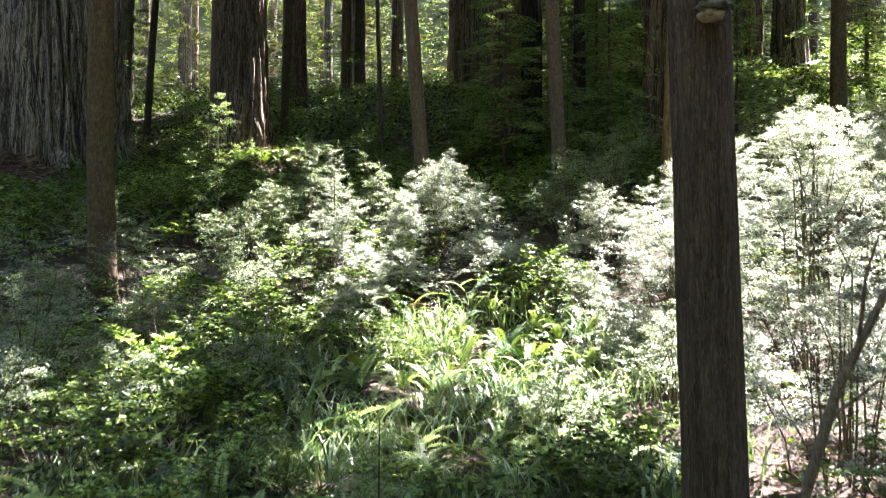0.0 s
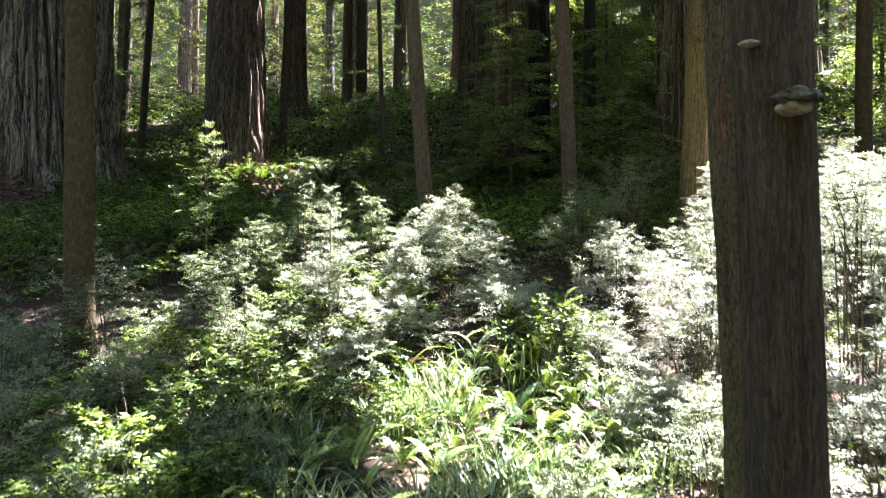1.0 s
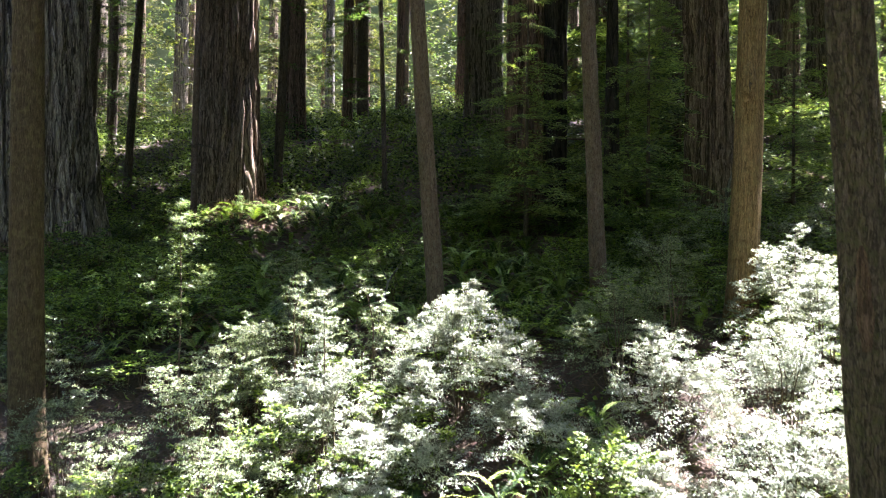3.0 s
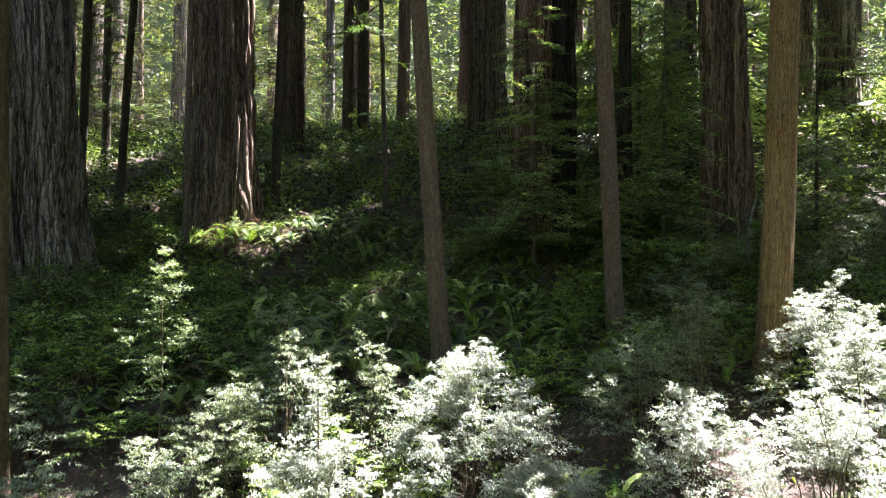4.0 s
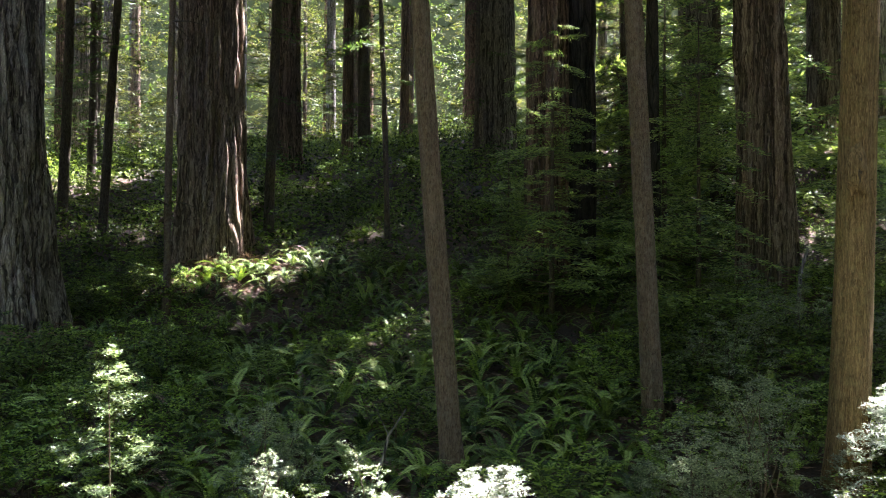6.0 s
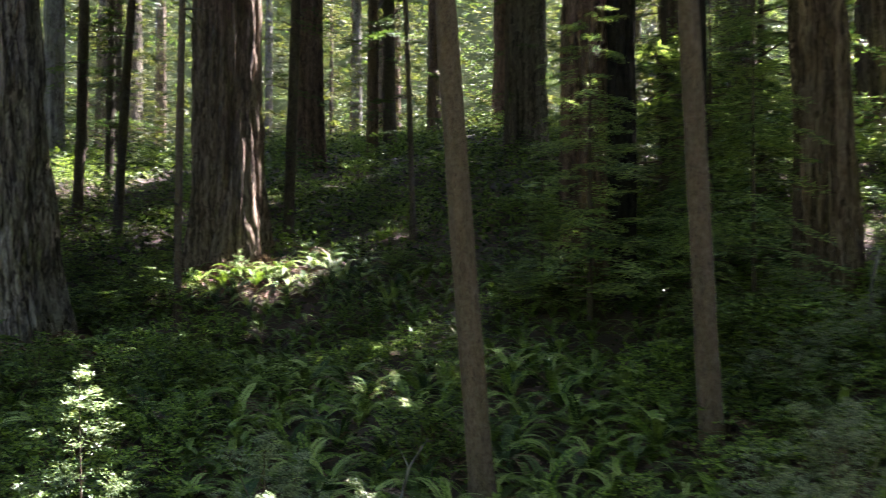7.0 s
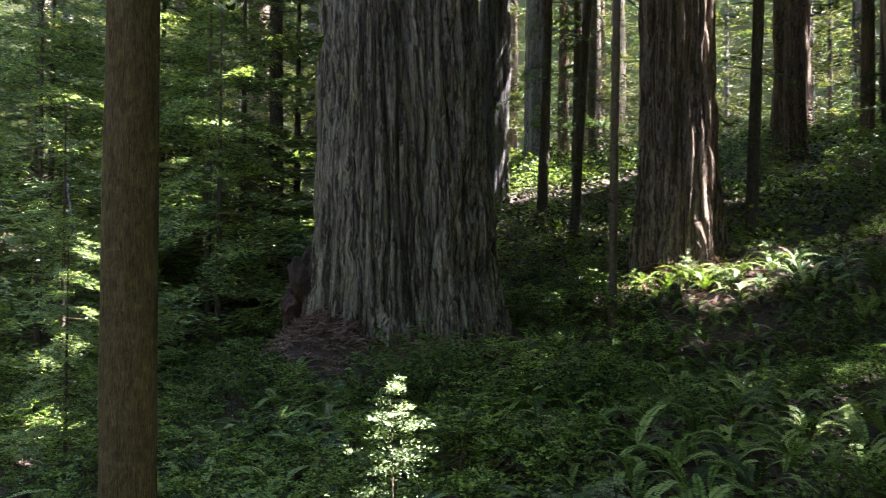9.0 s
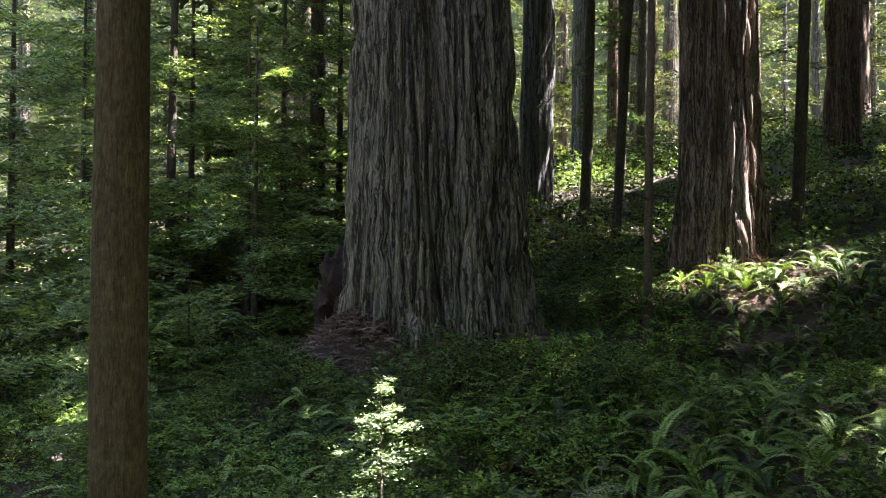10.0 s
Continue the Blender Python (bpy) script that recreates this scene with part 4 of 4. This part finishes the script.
def fern(seed, x, y, size, count, label):
    rng = np.random.default_rng(seed)
    t = thing("sword_fern", (x, y, ground_at(x, y)), label, "fern", "sword ferns")
    for i in range(count):
        dead = i >= count - 1 - seed % 2 and seed % 3 < 2
        ob = part("frond", FRONDS[4] if dead else FRONDS[rng.integers(4 if 18 < y < 32 else 3)], t, "withered brown frond" if dead else "")
        s = size * rng.uniform(0.75, 1.15)
        ob.matrix_basis = pose(0, 0, 0.03, rng.normal(0, 10), -rng.uniform(-12, 38), 360 * i / count + rng.normal(0, 12)) @ Matrix.Diagonal((s, s * 0.95, s, 1))
    return t


rng = np.random.default_rng(9)
fern_spots = [(-11.05, 26.1), (-8.9, 26.6), (-12.4, 24.8), (-11.6, 24.3), (-13.5, 24.9), (-14.3, 25.3), (-13.0, 24.2), (-13.9, 24.3)]
for x0, x1, y0, y1, count, gap in [(-7.5, 2.4, 19, 27, 108, 0.68), (-8, 2, 27, 36, 100, 0.68), (2.4, 5, 20.5, 27, 16, 0.9), (-2.4, 2.4, 8.0, 15, 48, 0.55), (-11.5, -7.5, 19, 26, 42, 0.7),
                                   (-3, -1.2, 5.5, 9, 6, 0.7), (0.9, 2.2, 14.5, 17, 7, 0.6), (-13, -8.5, 25, 34, 22, 0.8), (2.6, 9.5, 25, 33, 34, 0.8), (-16, -11.5, 20, 25.2, 12, 0.9), (-8.4, -3.8, 30.8, 33.6, 16, 0.5), (-5.9, -3.4, 33.6, 36.2, 13, 0.5), (-4.2, -1.4, 31, 33.5, 8, 0.6), (-4.2, -2.2, 13.0, 14.6, 8, 0.5), (0.2, 2.2, 12.2, 15.0, 10, 0.5), (-4.5, -0.5, 11.0, 15.2, 18, 0.5), (-7.2, -2.0, 29.4, 31.6, 22, 0.45)]:
    tries = 0
    while count and tries < 4000:
        tries += 1
        x, y = rng.uniform(x0, x1), rng.uniform(y0, y1)
        if free(x, y, 0.15, fern_spots, gap) and (x + 6.8) ** 2 + (y - 34.1) ** 2 > 1.7 and (x + 12.4) ** 2 + (y - 28.2) ** 2 > 9:
            fern_spots.append((x, y))
            count -= 1
# The nearest stand, and those in the sun patch, are plants of their own; the rest joins the far ferns.
fern_spots.sort(key=lambda p: 0 if abs(p[0] + 6.5) < 4 and abs(p[1] - 33.8) < 1.8 else math.hypot(p[0] + 2, p[1] - 12))
for i, (x, y) in enumerate(fern_spots[:296]):
    fern(i, x, y, rng.uniform(0.72, 1.08) * (1.08 if 18 < y < 29 else 1), int(rng.integers(13, 17)), "sword fern in the sun, arching fronds" if y < 17 else "dark green sword fern with arching fronds in shade")

# Far ferns, too small to tell apart.
rng = np.random.default_rng(10)
fx, fy = np.r_[rng.uniform(-13, 9, 260), [p[0] for p in fern_spots[296:]]], np.r_[rng.uniform(35.5, 45, 260), [p[1] for p in fern_spots[296:]]]
slope = np.stack([rng.uniform(-11.5, 6.5, 800), rng.uniform(19, 36, 800)], 1)
slope = [p for p in slope if free(p[0], p[1], 0.15, fern_spots, 0.3) and (p[0] + 12.4) ** 2 + (p[1] - 28.2) ** 2 > 9 and (p[0] + 6.7) ** 2 + (p[1] - 33.7) ** 2 > 2]
fx, fy = np.r_[fx, [p[0] for p in slope]], np.r_[fy, [p[1] for p in slope]]
fm = FRONDS[0]
co = np.zeros(len(fm.vertices) * 3, np.float32)
fm.vertices.foreach_get("co", co)
tri = np.array([tuple(p.vertices) for p in fm.polygons])
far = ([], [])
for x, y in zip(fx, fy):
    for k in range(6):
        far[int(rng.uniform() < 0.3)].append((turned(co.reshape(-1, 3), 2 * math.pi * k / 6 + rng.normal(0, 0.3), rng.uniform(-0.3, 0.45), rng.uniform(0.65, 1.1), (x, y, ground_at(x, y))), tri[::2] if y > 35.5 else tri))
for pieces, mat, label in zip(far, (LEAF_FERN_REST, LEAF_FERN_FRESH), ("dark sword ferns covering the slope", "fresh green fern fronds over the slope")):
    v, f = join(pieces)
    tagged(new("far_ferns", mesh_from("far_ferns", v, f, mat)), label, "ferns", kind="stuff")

# Litter and small plants on the forest floor.
n = 22000
px, py = rng.uniform(-18, 14, n), rng.uniform(-12, 42, n)
at = np.stack([px, py, land(px, py) + rng.uniform(0.0, 0.05, n)], 1)
v, f = leaves(at, rng.normal(0, 1, (n, 3)) * [1, 1, 0.15], rng.normal(0, 1, (n, 3)) * [1, 1, 0.2], rng.uniform(0.08, 0.3, n), rng.uniform(0.02, 0.06, n))
tagged(new("leaf_litter", mesh_from("leaf_litter", v, f, LEAF_DEAD)), "reddish brown fallen needles and dead fronds", "litter", kind="stuff")
n = 75000
px, py = rng.uniform(-20, 15, n), rng.uniform(-12, 46, n)
lush = np.sin(px * 1.7 + 0.5 * py) + np.sin(py * 1.3 - px) + rng.normal(0, 0.6, n) > -0.6
lush &= (px + 12.4) ** 2 + (py - 28.2) ** 2 > 10.5
px, py = px[lush], py[lush]
n = len(px)
at = np.stack([px, py, land(px, py) + rng.uniform(0.02, 0.32, n)], 1)
v, f = leaves(at, rng.normal(0, 1, (n, 3)) * [1, 1, 0.4], rng.normal(0, 1, (n, 3)) * [1, 1, 0.4], rng.uniform(0.06, 0.16, n), rng.uniform(0.04, 0.09, n))
tagged(new("ground_cover", mesh_from("ground_cover", v, f, LEAF_DEEP)), "low green leafy plants covering the soil", "plants", kind="stuff")

# Blades of woodland grass among the near shrubs.
rng = np.random.default_rng(12)
n = 10500
px, py = rng.uniform(-3.6, 3.4, n), rng.uniform(6.2, 14.8, n)
tuft = np.sin(2.3 * px + 1.1 * py) + np.sin(1.9 * py - 1.4 * px) + rng.normal(0, 0.5, n) > 0.1
px, py = px[tuft], py[tuft]
n = len(px)
root = np.stack([px, py, land(px, py)], 1)
w = rng.uniform(0, 2 * math.pi, n)
out = np.stack([np.cos(w), np.sin(w), 0 * w], 1)
across = np.stack([-np.sin(w), np.cos(w), 0 * w], 1)
tall, bow = rng.uniform(0.35, 0.85, n)[:, None], rng.uniform(0.15, 0.55, n)[:, None]
wide = rng.uniform(0.008, 0.018, n)[:, None]
spine = [root + out * bow * k * k + [0, 0, 1] * tall * (k - 0.28 * k * k) for k in (0, 0.4, 0.75, 1.0)]
gv = np.stack([spine[0] - across * wide, spine[0] + across * wide, spine[1] - across * wide, spine[1] + across * wide,
               spine[2] - across * wide * 0.7, spine[2] + across * wide * 0.7, spine[3]], 1)
gf = 7 * np.arange(n)[:, None, None] + np.array([(0, 1, 3), (0, 3, 2), (2, 3, 5), (2, 5, 4), (4, 5, 6)])
tagged(new("grass", mesh_from("grass", gv.reshape(-1, 3), gf.reshape(-1, 3), LEAF_GRASS)), "tufts of bright arching woodland grass among shrubs", "grass", kind="stuff")

# ---- small things ----


def blob(seed, sx, sy, sz, rough=0.25, rings=14, sides=20, freq=1.6):
    """An uneven rounded lump on z = 0, half sizes sx, sy and height sz."""
    vs = []
    for i in range(rings):
        w = math.pi * (0.02 + 0.96 * i / (rings - 1))
        for k in range(sides):
            a = 2 * math.pi * k / sides
            d = Vector((math.sin(w) * math.cos(a), math.sin(w) * math.sin(a), math.cos(w)))
            r = 1 + rough * noise.noise(d * freq + Vector((seed, 0, 0))) + 0.5 * rough * noise.noise(d * freq * 3 + Vector((0, seed, 0)))
            vs.append((d.x * sx * r, d.y * sy * r, d.z * sz * r))
    i, k = np.arange(rings - 1)[:, None] * sides, np.arange(sides)[None]
    q = (k + 1) % sides
    return np.array(vs), np.stack([i + k, i + sides + k, i + sides + q, i + q], -1).reshape(-1, 4)


def stick(name, label, points, radii, mat, forks=()):
    """A dead stick or fallen branch; forks: further polylines."""
    at = Vector(points[0])
    t = thing(name, at, label, "branch")
    v, f = tube([Vector(p) - at for p in points], radii, 7)
    part("stem", mesh_from("stem", v, f, mat, True), t)
    for line in forks:
        v, f = tube([Vector(p) - at for p in line], np.linspace(radii[-1] * 1.3, 0.003, len(line)), 5)
        part("fork", mesh_from("fork", v, f, mat, True), t)
    return t


# Bracket fungus on the near trunk.
bv, bf = blob(3.0, 0.125, 0.15, 0.038, 0.45)
bracket = thing("bracket_fungus", (1.67, 5.5, 4.13), "layered grey bracket fungus growing from the trunk", "fungus")
part("cap", mesh_from("cap", bv + np.array([0, 0, 0.02]), bf, BARK_PALE, True), bracket, "weathered grey top")
bv, bf = blob(5.0, 0.085, 0.11, 0.035, 0.25)
part("pore_surface", mesh_from("pore_surface", bv - np.array([0.01, -0.01, 0.035]), bf, FUNGUS, True), bracket, "cream underside")
bv, bf = blob(7.0, 0.05, 0.06, 0.016, 0.2)
bracket = thing("bracket_fungus", (1.47, 5.58, 4.43), "small pale bracket fungus on the trunk", "fungus")
part("cap", mesh_from("cap", bv, bf, FUNGUS, True), bracket)

# The rotten root mass heaped against the giant's foot.
t = thing("rotten_stump", (-13.9, 27.1, ground_at(-13.9, 27.1)), "rotten reddish brown stump heaped against the giant redwood's foot", "stump")
for seed, sx, sy, sz, dx, dy, dz, name in [(31.0, 0.5, 0.6, 1.15, -0.1, 0, 0.9, "trunk"), (35.0, 0.34, 0.45, 0.65, -0.45, -0.2, 0.55, "root"), (37.0, 0.5, 0.5, 0.4, 0.45, -0.45, 0.2, "root")]:
    bv, bf = blob(seed, sx, sy, sz, 0.4, 56, 80, 1.3)
    bumps = np.array([0.15 * noise.fractal(Vector(p) * 5.0, 0.75, 2.0, 5) for p in bv])
    part(name, mesh_from(name, bv * (1 + bumps[:, None]) + np.array([dx, dy, dz]), bf, ROTTEN, True), t)

# Peeled scar and snapped stubs on the mossy trunk.
foot_x = 2.66 + 0.049 * (4.74 - ground_at(2.66, 9.74))
foot_z = ground_at(foot_x, 9.74)
scar = thing("bark_scar", (foot_x, 9.74, foot_z), "peeled reddish patch on the mossy trunk", "scar")
ws, hs = np.linspace(-1, 1, 9), np.linspace(0, 1, 14)
sv = []
for h in hs:
    edge = 0.3 * math.sin(math.pi * min(1, 0.12 + 0.86 * h)) ** 0.6 * (1 + 0.5 * noise.noise((5 * h, 2.0, 0)))
    z = 4.45 + 0.72 * h - foot_z
    for w in ws:
        a = radians(243) + w * edge + 0.1 * noise.noise((4 * h, 7.0, 0))
        c, q = math.cos(a), math.sin(a)
        r = 0.178 * (1 - 0.55 * z / 26) * (1 + 0.1 * noise.noise((c * 1.6 + 20.5, q * 1.6, z * 0.05))) + 0.018 + 0.004 * (1 - w * w)
        sv.append((-0.049 * z + 0.03 * math.sin(z * 0.35 + 20.5) + r * c, 0.03 * math.cos(z * 0.3 + 20.5) + r * q, z))
si = np.arange(13)[:, None] * 9 + np.arange(8)[None]
part("inner_bark", mesh_from("inner_bark", sv, np.stack([si, si + 1, si + 10, si + 9], -1).reshape(-1, 4), SCAR, True), scar)

# Dead sticks.
stick("dead_stick", "pale dead stick standing among ferns", [(6.3, 24.6, 5.6), (6.39, 24.6, 6.9), (6.52, 24.58, 7.35)], [0.05, 0.04, 0.025], BARK_PALE)
stick("dead_branch", "forked dead branch lying among ferns", [(-1.45, 19.1, 4.0), (-1.28, 19.07, 4.7), (-1.05, 19.05, 5.05)], [0.025, 0.02, 0.008], BARK_PALE,
      [[(-1.28, 19.07, 4.7), (-1.42, 19.05, 5.0), (-1.45, 19.0, 5.15)]])
stick("bent_branch", "curved bare brown branch beside bright shrubs", [(1.62, 4.55, 0.2), (1.8, 4.55, 1.2), (2.0, 4.52, 1.9), (2.24, 4.5, 2.4), (2.6, 4.4, 2.75)], [0.035, 0.03, 0.026, 0.02, 0.01], TWIG,
      [[(1.95, 4.52, 1.75), (2.2, 4.5, 1.95), (2.5, 4.4, 2.0)], [(2.1, 4.5, 2.1), (2.12, 4.45, 2.5), (2.2, 4.4, 2.8)]])
stick("dead_branch", "bleached bare branch hanging by the hemlocks", [(-20.2, 24.6, 9.2), (-19.9, 24.5, 8.6), (-19.6, 24.4, 7.9), (-19.3, 24.3, 7.5)], [0.03, 0.03, 0.025, 0.01], BARK_PALE,
      [[(-19.6, 24.4, 7.9), (-19.9, 24.3, 7.6)], [(-19.6, 24.4, 7.9), (-19.3, 24.4, 7.7), (-19.1, 24.3, 7.7)]])
rng = np.random.default_rng(14)
for i in range(14):
    x, y = rng.uniform(-9, 6), rng.uniform(19, 33)
    w, ln = rng.uniform(0, 6.28), rng.uniform(0.6, 1.8)
    x2, y2 = x + ln * math.cos(w), y + ln * math.sin(w)
    stick("fallen_branch", "grey fallen branch on the forest floor", [(x, y, ground_at(x, y) + 0.02), ((x + x2) / 2, (y + y2) / 2, ground_at((x + x2) / 2, (y + y2) / 2) + 0.18), (x2, y2, ground_at(x2, y2) + 0.1)],
          [0.03, 0.025, 0.01], BARK_DARK)

# Dry reddish fern heaps at the foot of the sunlit redwood.
rng = np.random.default_rng(15)
for i in range(9):
    x, y = rng.uniform(-8.4, -5.6), rng.uniform(33.0, 34.2)
    t = thing("withered_fern", (x, y, ground_at(x, y)), "heap of withered reddish fern fronds", "fern", "withered ferns")
    for k in range(9):
        ob = part("frond", FRONDS[3], t)
        s = rng.uniform(0.7, 1.1)
        ob.matrix_basis = pose(0, 0, 0.05, rng.normal(0, 15), -rng.uniform(-10, 30), 40 * k + rng.normal(0, 12)) @ Matrix.Scale(s, 4)


def duff(name, label, x, y, r0, r1, number, mat, a0=0.0, a1=360.0):
    """A skirt of shed bark shreds and needles on the ground round a foot, from r0 to r1."""
    rng = np.random.default_rng(int(100 * abs(x)))
    w, d = np.radians(rng.uniform(a0, a1, number)), r0 + (r1 - r0) * rng.uniform(0, 1, number) ** 1.6
    px, py = x + d * np.cos(w), y + d * np.sin(w)
    lift = 0.28 * np.clip((r1 - d) / (r1 - r0), 0, 1) ** 2
    at = np.stack([px, py, land(px, py) + lift + rng.uniform(-0.02, 0.06, number)], 1)
    v, f = leaves(at, rng.normal(0, 1, (number, 3)) * [1, 1, 0.25], rng.normal(0, 1, (number, 3)) * [1, 1, 0.3], rng.uniform(0.1, 0.34, number), rng.uniform(0.025, 0.07, number))
    tagged(new(name, mesh_from(name, v, f, mat)), label, "litter", kind="stuff")


duff("bark_litter", "pinkish shed bark and needles heaped at a redwood's foot", -8.06, 35.13, 0.95, 2.9, 3400, LEAF_DEAD, 195, 345)
duff("bark_litter", "reddish shed bark and needles round the giant redwood's foot", -12.57, 28.49, 1.9, 3.9, 7500, LEAF_DEAD, 170, 370)
shrub(171, -7.35, 33.75, 0.35, 1.0, 260, LEAF_PALE, "small pale-leaved shrub in a sun patch at a redwood's foot")
shrub(172, -6.2, 33.6, 0.3, 0.6, 200, LEAF_PALE, "small pale-leaved shrub in a sun patch at a redwood's foot")

# Grown-over knot hole on the tan trunk.
kv, kf = blob(11.0, 0.14, 0.11, 0.36, 0.35)
knot = thing("knot_hole", (5.06, 19.24, 8.3), "grown-over dark knot hole on the tan trunk", "knot")
part("lip", mesh_from("lip", kv, kf, BARK_GOLD, True), knot)
kv, kf = blob(13.0, 0.07, 0.075, 0.21, 0.35)
part("hole", mesh_from("hole", kv * np.array([0.7, 1, 0.9]) - np.array([0, 0.06, 0]), kf, BARK_NEAR, True), knot, "dark sunken bark")
